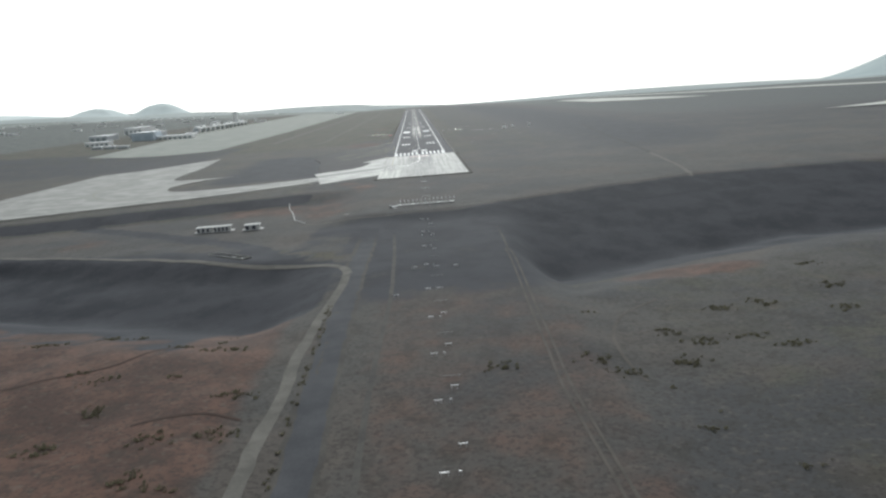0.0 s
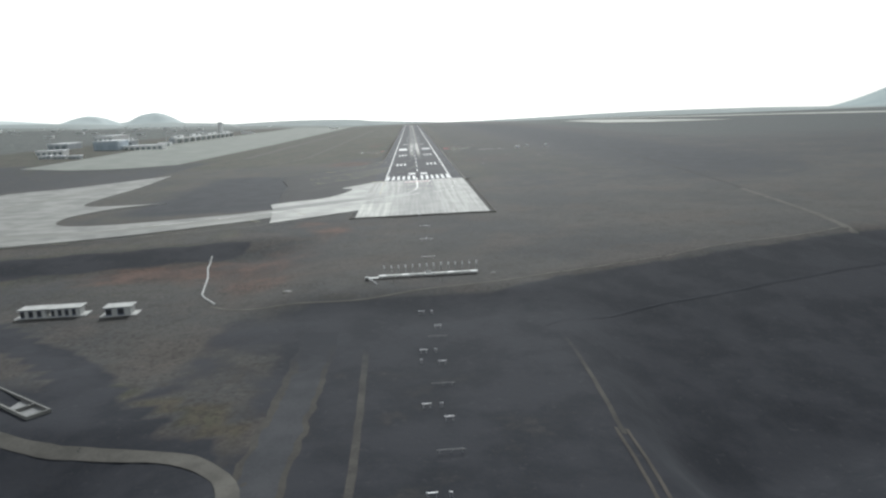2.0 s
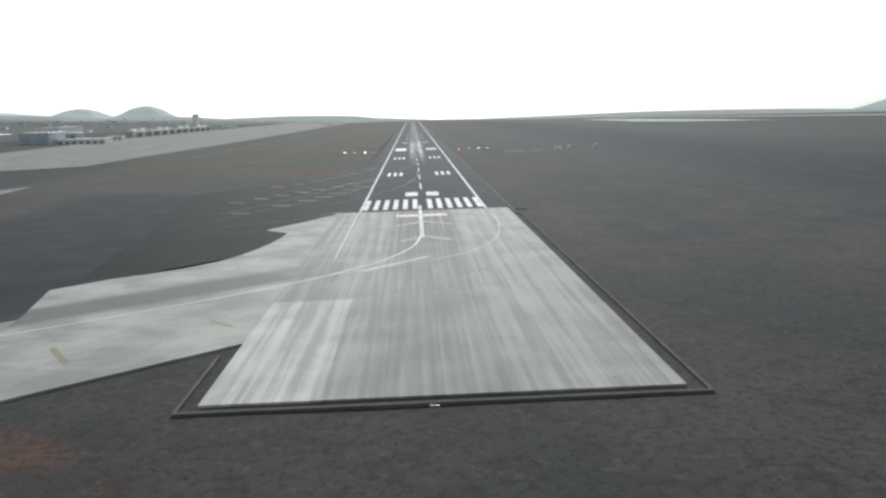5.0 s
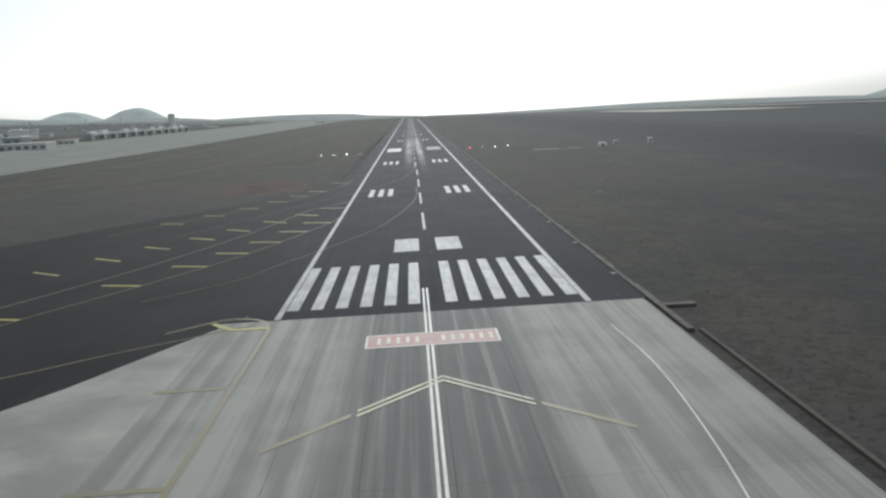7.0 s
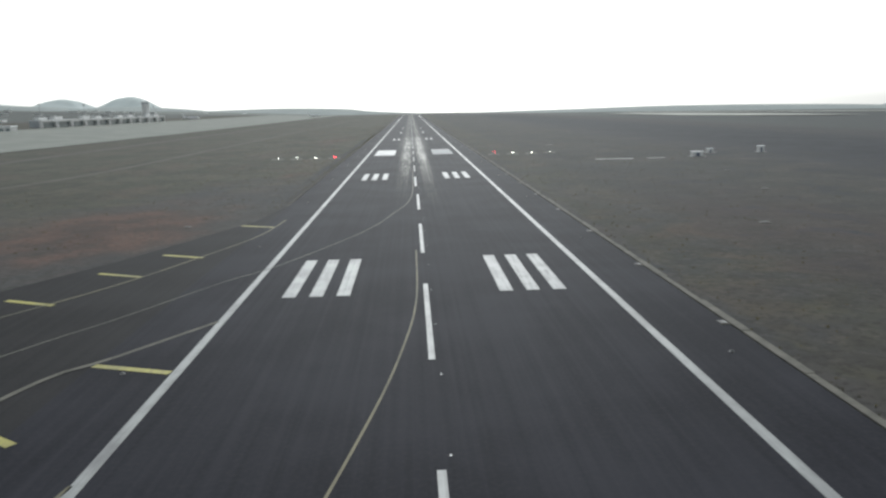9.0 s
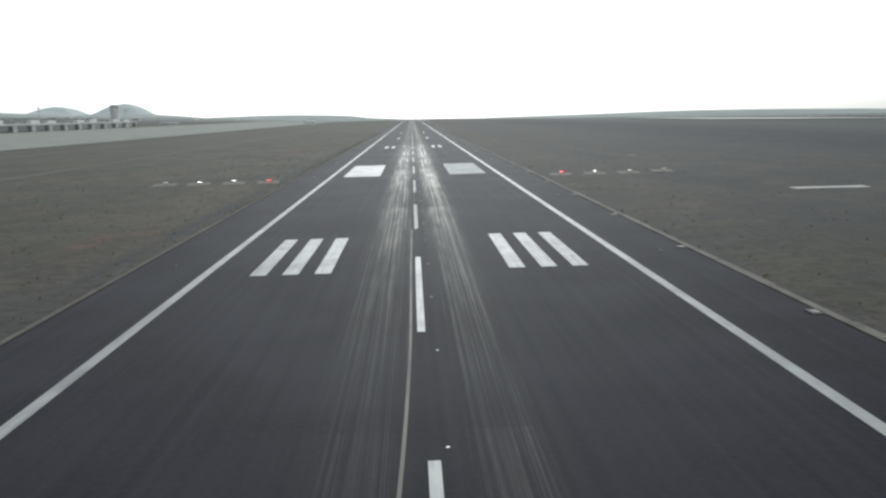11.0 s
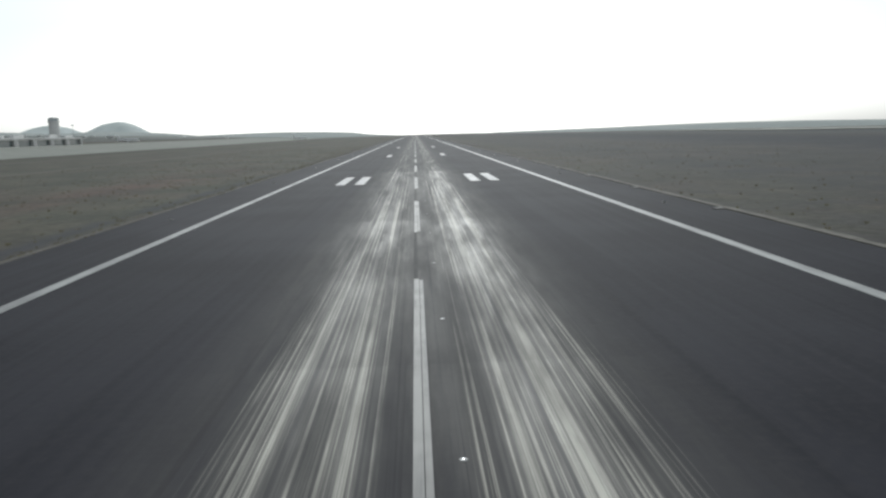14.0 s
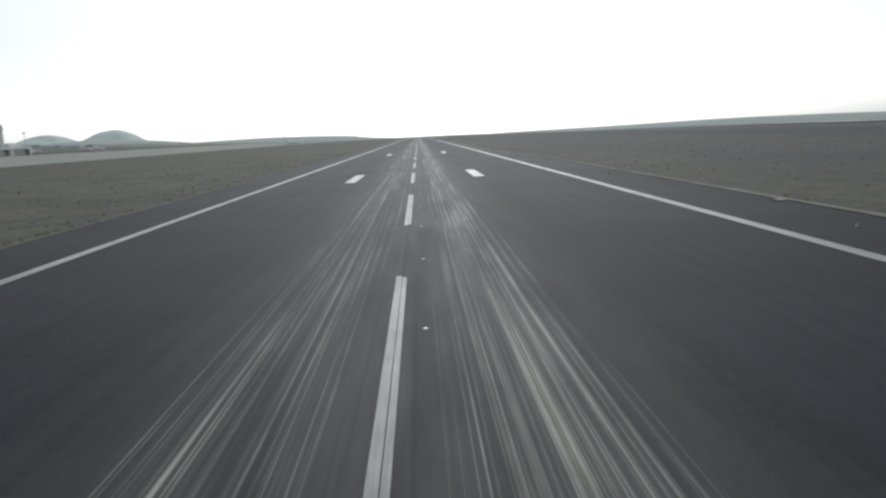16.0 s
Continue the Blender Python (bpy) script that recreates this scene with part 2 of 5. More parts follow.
    return n.done(c, 0.9, 0.1, dust=0.05)


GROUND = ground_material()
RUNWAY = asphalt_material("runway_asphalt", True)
ASPHALT = asphalt_material("shoulder_asphalt", False)
PAD = pad_material()
PAD_SIDE = pad_material("side_concrete", 0.86, False)
PAD_NEW = plain_concrete("newer_concrete", 1.22, True)
CONCRETE = plain_concrete()
APRON = surface("apron_concrete", (0.19, 0.20, 0.182), (0.255, 0.264, 0.238), 0.03, 0.9, 0.1, 1.5, 0.0)
WHITE = paint_material("white_marking", (0.315, 0.328, 0.322), (0.11, 0.11, 0.115), 0.85)
GREYED = paint_material("greyed_marking", (0.25, 0.257, 0.258), (0.075, 0.077, 0.083), 1.0)
SCUFFED = paint_material("scuffed_marking", (0.225, 0.238, 0.252), (0.085, 0.09, 0.10), 1.0, 0.7, 0.25)
YELLOW = paint_material("yellow_marking", (0.42, 0.385, 0.07), (0.10, 0.095, 0.06), 0.6)
WORN = paint_material("rubbered_white_marking", (0.27, 0.27, 0.26), (0.10, 0.10, 0.10), 0.9, 0.65, 0.35)
OLD_YELLOW = paint_material("old_yellow_marking", (0.20, 0.175, 0.085), (0.17, 0.165, 0.14), 0.7)
CHEVRON = paint_material("old_chevron", (0.56, 0.54, 0.38), (0.25, 0.24, 0.19), 0.6)
RUBBED = paint_material("rubbed_out_marking", (0.060, 0.060, 0.060), (0.030, 0.030, 0.033), 0.9, 0.8, 0.12)
CHALK = paint_material("worn_pale_line", (0.20, 0.195, 0.165), (0.07, 0.07, 0.068), 0.75, 0.75, 0.2)
FADED = paint_material("faded_line", (0.21, 0.192, 0.125), (0.06, 0.06, 0.055), 0.75, 0.75, 0.2)
PALE_LINE = paint_material("pale_pad_line", (0.72, 0.72, 0.66), (0.3, 0.3, 0.28), 0.4)
RED_PAINT = paint_material("red_marking", (0.28, 0.07, 0.08), (0.25, 0.20, 0.19), 0.8)
TRACK = surface("dirt_track", (0.082, 0.078, 0.070), (0.128, 0.121, 0.108), 0.2, 0.95, 0.1, 2.0, 0.02)
def road_material(name, a, b):
    """Worn asphalt that runs out under gravel at its upper end."""
    n = Nodes(name)
    y = n.put("ShaderNodeSeparateXYZ", Vector=n.pos).outputs[1]
    broad, grain = n.noise(0.15, 5), n.noise(2.0, 4)
    c = n.mix(n.ramp(n.math("ADD", n.math("MULTIPLY", broad, 0.65), n.math("MULTIPLY", grain, 0.35)), 0.32, 0.68), a, b)
    ragged = n.math("ADD", y, n.math("MULTIPLY", n.math("SUBTRACT", n.noise(0.25, 5, 0.65), 0.5), 40))
    c = n.mix(n.ramp(ragged, -378, -346), c, (0.026, 0.028, 0.034))
    n.bump(grain, 0.01)
    return n.done(c, 0.9, 0.1)


ROAD = road_material("old_road_asphalt", (0.040, 0.042, 0.047), (0.060, 0.061, 0.066))
STRIP = road_material("worn_soil", (0.044, 0.042, 0.040), (0.076, 0.071, 0.064))
LANE = surface("rolled_concrete", (0.155, 0.154, 0.143), (0.20, 0.198, 0.182), 0.08, 0.8, 0.3, 1.0, 0.0)
DULL = surface("dull_grey_metal", (0.16, 0.16, 0.16), (0.24, 0.24, 0.235), 2.0, 0.6, 0.3, 8.0, 0.0)
FAINT = surface("faint_track", (0.036, 0.036, 0.038), (0.060, 0.058, 0.056), 0.08, 0.95, 0.1, 2.0, 0.02)
RUT = surface("pale_rut", (0.054, 0.049, 0.044), (0.090, 0.081, 0.071), 0.12, 0.95, 0.1, 2.0, 0.02)
GULLY = surface("dark_gully", (0.036, 0.025, 0.021), (0.055, 0.036, 0.029), 0.12, 0.95, 0.1, 2.0, 0.02)
DUSTY = surface("dusty_concrete", (0.12, 0.117, 0.105), (0.175, 0.168, 0.15), 0.3, 0.9, 0.15, 2.0, 0.005)
PALE_WALL = surface("stained_pale_wall", (0.36, 0.36, 0.35), (0.50, 0.50, 0.48), 0.4, 0.85, 0.2, 2.0, 0.01)
KERB = surface("dusty_kerb", (0.095, 0.092, 0.080), (0.165, 0.158, 0.136), 0.4, 0.9, 0.2, 3.0, 0.02)
WHITE_WALL = surface("whitewashed_wall", (0.72, 0.72, 0.70), (0.82, 0.82, 0.80), 0.3, 0.8, 0.3, 2.0, 0.01)
GREY_WALL = surface("grey_cladding", (0.40, 0.43, 0.45), (0.50, 0.52, 0.53), 0.1, 0.6, 0.4, 1.0, 0.0)
HANGAR = surface("blue_grey_sheeting", (0.38, 0.44, 0.48), (0.44, 0.50, 0.54), 0.2, 0.6, 0.4, 1.0, 0.0)
HANGAR_DOOR = surface("blue_grey_door", (0.32, 0.38, 0.42), (0.37, 0.43, 0.47), 0.2, 0.6, 0.4, 1.0, 0.0)
DARK = surface("dark_recess", (0.02, 0.022, 0.026), (0.04, 0.042, 0.048), 0.4, 0.5, 0.4, 2.0, 0.0)
BLUE_GREY = surface("blue_grey_panel", (0.13, 0.15, 0.20), (0.19, 0.21, 0.26), 0.5, 0.7, 0.3, 2.0, 0.0)
METAL = surface("galvanised_metal", (0.40, 0.41, 0.42), (0.55, 0.56, 0.57), 2.0, 0.45, 0.5, 8.0, 0.0, metal=0.6)
ENAMEL = surface("white_enamel", (0.82, 0.83, 0.84), (0.88, 0.88, 0.88), 0.4, 0.35, 0.5, 3.0, 0.0)
GLASS = surface("tower_glazing", (0.20, 0.245, 0.25), (0.26, 0.30, 0.30), 0.6, 0.12, 0.6, 2.0, 0.0)
CAB = surface("cab_glazing", (0.44, 0.48, 0.50), (0.52, 0.56, 0.57), 0.6, 0.15, 0.6, 2.0, 0.0)
LEAF = surface("dry_shrub_leaf", (0.078, 0.075, 0.050), (0.125, 0.116, 0.078), 0.3, 0.85, 0.2, 3.0, 0.0)
STRAW = surface("dead_grass", (0.095, 0.088, 0.046), (0.165, 0.146, 0.080), 0.05, 0.9, 0.15, 1.0, 0.0)
def distance(name, a, b, scale, haze_glow):
    """Far land; the bright air before it is put in as an even pale emission."""
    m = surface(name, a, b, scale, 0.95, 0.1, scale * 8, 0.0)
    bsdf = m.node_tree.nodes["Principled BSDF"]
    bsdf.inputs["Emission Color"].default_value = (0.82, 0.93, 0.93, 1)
    bsdf.inputs["Emission Strength"].default_value = haze_glow
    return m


for m in (LEAF, STRAW):
    nt = m.node_tree
    bsdf, out = nt.nodes["Principled BSDF"], nt.nodes["Material Output"]
    thin, both = nt.nodes.new("ShaderNodeBsdfTranslucent"), nt.nodes.new("ShaderNodeMixShader")
    nt.links.new(bsdf.inputs["Base Color"].links[0].from_socket, thin.inputs["Color"])
    both.inputs[0].default_value = 0.5
    nt.links.new(bsdf.outputs[0], both.inputs[1])
    nt.links.new(thin.outputs[0], both.inputs[2])
    nt.links.new(both.outputs[0], out.inputs["Surface"])

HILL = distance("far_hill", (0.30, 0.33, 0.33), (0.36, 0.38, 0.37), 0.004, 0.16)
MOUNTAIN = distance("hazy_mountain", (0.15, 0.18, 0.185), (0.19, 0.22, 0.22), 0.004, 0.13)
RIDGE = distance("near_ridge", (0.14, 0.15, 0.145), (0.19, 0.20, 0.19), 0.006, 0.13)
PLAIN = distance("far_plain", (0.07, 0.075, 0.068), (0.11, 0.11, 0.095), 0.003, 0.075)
PALE_FIELD = surface("pale_field", (0.34, 0.34, 0.31), (0.52, 0.52, 0.48), 0.004, 0.9, 0.1, 0.02, 0.0)


def lamp_material(name, colour, power):
    m = bpy.data.materials.new(name)
    m.use_nodes = True
    b = m.node_tree.nodes["Principled BSDF"]
    b.inputs["Base Color"].default_value = (*colour, 1)
    b.inputs["Emission Color"].default_value = (*colour, 1)
    b.inputs["Emission Strength"].default_value = power
    return m


LAMP_WHITE = lamp_material("lit_white_lens", (1.0, 0.96, 0.85), 18)
LAMP_RED = lamp_material("lit_red_lens", (1.0, 0.04, 0.06), 18)


# ---- building helpers ----
def mesh_from(name, verts, faces, mat, smooth=False):
    me = bpy.data.meshes.new(name)
    me.from_pydata([(K * x, K * y, K * z) for x, y, z in verts], [], faces)
    me.materials.append(mat)
    if smooth:
        me.polygons.foreach_set("use_smooth", [True] * len(me.polygons))
    me.update()
    return me


def settle(ob, loc=(0, 0, 0), turn=0.0, parent=None):
    if parent:
        ob.parent = parent
    ob.matrix_basis = pose(K * loc[0], K * loc[1], K * loc[2], 0, 0, turn)
    return ob


def part(name, bm, mat, parent, label="", smooth=False, loc=(0, 0, 0), turn=0.0):
    me = bpy.data.meshes.new(name)
    bmesh.ops.scale(bm, vec=(K, K, K), verts=bm.verts)
    bm.to_mesh(me)
    bm.free()
    me.materials.append(mat)
    if smooth:
        me.polygons.foreach_set("use_smooth", [True] * len(me.polygons))
    ob = settle(new(name, me), loc, turn, parent)
    if label:
        ob["label"] = label
    return ob


def thing(name, loc, label, category, group="", kind="", turn=0.0):
    return settle(tagged(new(name), label, category, group, kind), loc, turn)


def box(x0, x1, y0, y1, z0, z1, bevel=0.0, bm=None):
    bm = bm or bmesh.new()
    made = bmesh.ops.create_cube(bm, size=1.0, matrix=Matrix.Translation(((x0 + x1) / 2, (y0 + y1) / 2, (z0 + z1) / 2))
                                 @ Matrix.Diagonal((x1 - x0, y1 - y0, z1 - z0, 1)))
    if bevel:
        edges = {e for v in made["verts"] for e in v.link_edges}
        bmesh.ops.bevel(bm, geom=list(edges), offset=bevel, segments=1, affect="EDGES")
    return bm


def rod(a, b, r0, r1=None, n=10, bm=None):
    bm = bm or bmesh.new()
    a, b = Vector(a), Vector(b)
    way = b - a
    m = Matrix.Translation((a + b) / 2) @ way.to_track_quat("Z", "Y").to_matrix().to_4x4()
    bmesh.ops.create_cone(bm, cap_ends=True, segments=n, radius1=r0, radius2=r0 if r1 is None else r1, depth=way.length, matrix=m)
    return bm


def lathe(profile, n=20, axis="Z"):
    """Rings of (radius, height), closed at both ends."""
    bm = bmesh.new()
    rings = []
    for r, h in profile:
        ring = []
        for k in range(n):
            a = 2 * math.pi * k / n
            p = (r * math.cos(a), r * math.sin(a), h) if axis == "Z" else (r * math.cos(a), h, r * math.sin(a))
            ring.append(bm.verts.new(p))
        rings.append(ring)
    for a, b in zip(rings, rings[1:]):
        for k in range(n):
            bm.faces.new((a[k], a[(k + 1) % n], b[(k + 1) % n], b[k]))
    bm.faces.new(rings[0][::-1])
    bm.faces.new(rings[-1])
    bmesh.ops.recalc_face_normals(bm, faces=bm.faces)
    return bm


def slab(outline, z0, z1):
    """A flat polygon with thickness."""
    bm = bmesh.new()
    low = [bm.verts.new((x, y, z0)) for x, y in outline]
    top = [bm.verts.new((x, y, z1)) for x, y in outline]
    bm.faces.new(top)
    bm.faces.new(low[::-1])
    for k in range(len(outline)):
        j = (k + 1) % len(outline)
        bm.faces.new((low[k], low[j], top[j], top[k]))
    bmesh.ops.recalc_face_normals(bm, faces=bm.faces)
    bmesh.ops.triangulate(bm, faces=[f for f in bm.faces if len(f.verts) > 4])
    return bm


def stripe_path(points, width, z=0.03, step=4.0, drape=None, rows=2, z_of=None):
    """A strip that follows a smooth line: vertices and quads."""
    p = np.array(points, float)
    if len(p) > 2:
        t = np.arange(len(p))
        fine = np.linspace(0, len(p) - 1, (len(p) - 1) * 8 + 1)
        out = []
        for f in fine:
            k = min(int(f), len(p) - 2)
            u = f - k
            a, b, c, d = p[max(k - 1, 0)], p[k], p[k + 1], p[min(k + 2, len(p) - 1)]
            out.append(0.5 * (2 * b + (c - a) * u + (2 * a - 5 * b + 4 * c - d) * u * u + (3 * b - a - 3 * c + d) * u ** 3))
        p = np.array(out)
    seg = np.linalg.norm(np.diff(p, axis=0), axis=1)
    s = np.concatenate([[0], np.cumsum(seg)])
    q = np.linspace(0, s[-1], max(2, int(s[-1] / step) + 1))
    x, y = np.interp(q, s, p[:, 0]), np.interp(q, s, p[:, 1])
    dx, dy = np.gradient(x), np.gradient(y)
    ln = np.hypot(dx, dy)
    nx, ny = -dy / ln, dx / ln
    verts, faces = [], []
    for k in range(len(q)):
        for r in range(rows):
            o = width * (r / (rows - 1) - 0.5)
            vx, vy = x[k] + nx[k] * o, y[k] + ny[k] * o
            verts.append((vx, vy, (drape(vx, vy) if drape else 0.0) + z))
    for k in range(len(q) - 1):
        for r in range(rows - 1):
            a = k * rows + r
            faces.append((a, a + rows, a + rows + 1, a + 1))
    return verts, faces


# ---- ground ----
def smooth(a, b, v):
    u = np.clip((v - a) / (b - a), 0, 1)
    return u * u * (3 - 2 * u)


MID_Y = (-900, -700, -560, -476, -444, -400, -358, -328, -315, -182)
MID_Z = (-13, -11, -8.6, -7.3, -6.9, -5.9, -5.1, -4.4, -1.8, -0.35)
WEST_Y = (-900, -560, -492, -472, -448, -406, -391, -310, -242, -219, -182)
WEST_Z = (-9, -7, -6.5, -9.5, -15, -10.5, -6.4, -5.6, -5.2, -0.9, -0.35)
EAST_Y = (-900, -620, -462, -434, -412, -326, -319, -312, -182)
EAST_Z = (-12, -9.5, -11, -15.5, -20, -4.6, -3.4, -2.0, -0.35)


def height(x, y):
    x, y = np.asarray(x, float), np.asarray(y, float)
    mid = np.interp(y, MID_Y, MID_Z)
    lie = 0.22 * np.clip(-65 - x, 0, 300) * smooth(-345, -295, y) - 0.42 * np.clip(-60 - x, 0, 200) * smooth(-325, -350, y)
    west = np.interp(y + lie, WEST_Y, WEST_Z)
    east = np.interp(y - 0.4 * np.clip(x - 15, 0, 135), EAST_Y, EAST_Z)
    z = mid + (west - mid) * smooth(-31, -60, x) + (east - mid) * smooth(27, 46, x)
    z = z + (0.036 * np.clip(-305 - x, 0, 1200) + 0.026 * np.clip(-1505 - x, 0, None)) * smooth(-150, 350, y)
    z = z - 0.010 * np.clip(x - 70, 0, 4000) * smooth(-350, 0, y)
    z = z - 0.0155 * np.clip(y - 2900, 0, None) * smooth(-4200, -900, x)
    return z


def spaced(edges):
    """Grid lines: runs of (start, end, step)."""
    out = []
    for a, b, step in edges:
        out.extend(np.arange(a, b, step))
    return np.array(sorted(set(np.round(out + [edges[-1][1]], 3))))


GX = spaced([(-9000, -3000, 500), (-3000, -1000, 125), (-1000, -320, 40), (-320, 260, 5), (260, 700, 22), (700, 3000, 125), (3000, 9001, 500)])
GY = spaced([(-1500, -720, 60), (-720, -160, 5), (-160, 1200, 14), (1200, 3000, 60), (3000, 10500, 300)])
XX, YY = np.meshgrid(GX, GY, indexing="ij")
ZZ = height(XX, YY)
paved = (XX > -330) & (XX < 62) & (YY > -185)
paved |= (XX > -340) & (XX < -60) & (YY > -275)
paved |= (XX > -640) & (XX < -250) & (YY > 270) & (YY < 2800)
for a in range(len(GX)):
    for b in range(len(GY)):
        if paved[a, b]:
            continue
        px, py = GX[a], GY[b]
        far = min(1.0, max(0.0, (math.hypot(px, py) - 900) / 3000))
        low = 1.0 if py < -330 and not (-30 < px < 30) else 0.35
        ZZ[a, b] += low * (0.9 * noise.noise((px / 55, py / 55, 0)) + 0.7 * noise.noise((px / 17, py / 17, 4)))
        if px < -250 and far:
            ZZ[a, b] += far * 16 * noise.noise((px / 800, py / 800, 8))


def zground(x, y):
    """The ground's height at a place."""
    a = min(max(np.searchsorted(GX, x) - 1, 0), len(GX) - 2)
    b = min(max(np.searchsorted(GY, y) - 1, 0), len(GY) - 2)
    u, v = (x - GX[a]) / (GX[a + 1] - GX[a]), (y - GY[b]) / (GY[b + 1] - GY[b])
    return float((ZZ[a, b] * (1 - u) + ZZ[a + 1, b] * u) * (1 - v) + (ZZ[a, b + 1] * (1 - u) + ZZ[a + 1, b + 1] * u) * v)


def ground():
    nx, ny = len(GX), len(GY)
    verts = np.stack([XX, YY, ZZ], -1).reshape(-1, 3)
    faces = [(a * ny + b, (a + 1) * ny + b, (a + 1) * ny + b + 1, a * ny + b + 1) for a in range(nx - 1) for b in range(ny - 1)]
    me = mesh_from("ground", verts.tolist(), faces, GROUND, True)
    gx, gy = np.gradient(ZZ, GX, GY)
    steep = np.hypot(gx, gy)
    yb = YY - 0.4 * np.clip(XX - 15, 0, 135)
    yw = YY - 0.36 * np.clip(-60 - XX, 0, 200)
    red = 1.35 * smooth(-446, -460, yw) * smooth(-38, -52, XX) * smooth(-700, -600, YY)
    red += 1.5 * np.exp(-((XX - 86) / 22) ** 2 - ((YY + 428 - 0.1 * (XX - 86)) / 10) ** 2) + 0.5 * np.exp(-((XX + 165) / 25) ** 2 - ((YY + 318) / 12) ** 2)
    red += 0.40 * smooth(-425, -460, YY) * smooth(-24, -16, XX) * smooth(44, 30, XX)
    red += 0.5 * np.exp(-((XX + 56) / 17) ** 2 - ((YY + 276) / 38) ** 2) + 0.5 * np.exp(-((XX - 70) / 40) ** 2 - ((YY - 190) / 90) ** 2)
    red += 1.0 * np.exp(-((XX + 92) / 28) ** 2 - ((YY + 258) / 16) ** 2) + 0.5 * np.exp(-((XX + 58) / 10) ** 2 - ((YY - 600) / 60) ** 2) + 0.5 * np.exp(-((XX + 50) / 5) ** 2 - ((YY - 672) / 14) ** 2)
    red += 0.6 * np.exp(-((XX + 43) / 6) ** 2 - ((YY - 322) / 24) ** 2) + 0.4 * np.exp(-((XX + 52) / 12) ** 2 - ((YY - 400) / 20) ** 2)
    red += 0.9 * np.exp(-((XX + 62) / 24) ** 2 - ((YY - 205) / 42) ** 2) + 0.25 * np.exp(-((XX + 46) / 14) ** 2 - ((YY - 600) / 200) ** 2)
    gravel = smooth(27, 37, XX) * smooth(-311, -319, yb) * smooth(-444, -430, yb) * smooth(290, 220, XX)
    gravel += smooth(-33, -43, XX) * smooth(-391, -397, YY - 0.45 * np.clip(-60 - XX, 0, 200)) * smooth(-458, -447, yw)
    gravel += (0.62 + 0.33 * smooth(-372, -345, YY)) * smooth(-62, -50, XX) * smooth(40, 30, XX) * smooth(-316, -323, yb) * smooth(-480, -430, YY) * (0.55 + 0.45 * smooth(-38, -26, XX))
    gravel += 0.9 * smooth(-62, -72, XX) * smooth(0.12, 0.2, steep) * (YY < -150)
    gravel += 0.4 * smooth(120, 260, XX) * smooth(-150, 100, YY) * smooth(2600, 1500, YY)
    gravel += 0.6 * np.exp(-((XX + 36) / 2.5) ** 2) * smooth(240, 300, YY) * smooth(760, 600, YY)

    def band(points, half):
        best = np.full(XX.shape, 1e9)
        for (a, b), (c, d) in zip(points, points[1:]):
            u = np.clip(((XX - a) * (c - a) + (YY - b) * (d - b)) / ((c - a) ** 2 + (d - b) ** 2), 0, 1)
            best = np.minimum(best, np.hypot(XX - a - u * (c - a), YY - b - u * (d - b)))
        return smooth(half * 1.6, half * 0.7, best)

    # darker bands along the terrace step and diagonally below it
    gravel += 0.9 * band([(-198, -256), (-131, -240), (-99, -234), (-73, -228)], 4.5)
    gravel += 1.1 * band([(-190, -262), (-131, -307), (-87, -344), (-62, -371), (-50, -381)], 4.0)
    bare = np.maximum(band([(-63, -367), (-56, -375), (-44, -384), (-33, -393)], 3.0), band([(-55, -374), (-47, -378), (-39, -381)], 2.5))
    gravel += 0.7 * smooth(-45, -60, XX) * smooth(-360, -375, YY + 0.25 * (XX + 60)) * smooth(-402, -390, YY)
    red += 0.55 * np.exp(-((XX + 49) / 9) ** 2 - ((YY + 188) / 9) ** 2) + 0.6 * np.exp(-((XX + 37) / 9) ** 2 - ((YY + 210) / 14) ** 2) + 0.9 * np.exp(-((XX + 108) / 22) ** 2 - ((YY + 96) / 13) ** 2) + 0.12 * smooth(-302, -287, YY) * smooth(-180, -190, YY) * smooth(70, 50, np.abs(XX))
    gravel += 0.4 * smooth(33, 60, XX) * smooth(-160, -60, YY) * smooth(330, 200, XX)
    gravel += 0.75 * smooth(-66, -80, XX) * smooth(-150, -120, YY) * smooth(95, 50, YY + 0.5 * (XX + 80)) * smooth(-190, -130, XX)
    gravel += 0.5 * smooth(-210, -240, XX) * smooth(-60, 100, YY) * smooth(430, 340, YY)
    gravel = gravel * (1 - 0.9 * bare)
    grass = 0.6 * smooth(34, 48, XX) * smooth(-428, -436, yb) * smooth(-446, -440, yb) * smooth(75, 60, XX)
    grass += 0.8 * smooth(-31, -36, XX) * smooth(190, 380, YY) + 0.45 * smooth(30, 34, XX) * smooth(-150, 50, YY) * smooth(200, 120, XX)
    grass += 0.34 * smooth(44, 62, XX) * smooth(-450, -466, yb) + 0.15 * smooth(-446, -460, yw) * smooth(-38, -52, XX) + 0.4 * smooth(-60, -80, XX) * smooth(-330, -250, YY)
    grass += 0.7 * bare
    hazed_bush = smooth(-600, -680, XX) * smooth(-200, 300, YY) + 0.7 * smooth(260, 420, XX) * smooth(0, 700, YY) + smooth(2300, 3200, YY)
    cover = np.clip(np.stack([red, gravel, grass, hazed_bush], -1), 0, 1).reshape(-1)
    att = me.color_attributes.new("cover", "FLOAT_COLOR", "POINT")
    att.data.foreach_set("color", cover.astype(np.float32))
    tagged(new("ground", me), "dry brown volcanic ground with dead grass and gravel slopes", "ground", kind="structure")


ground()


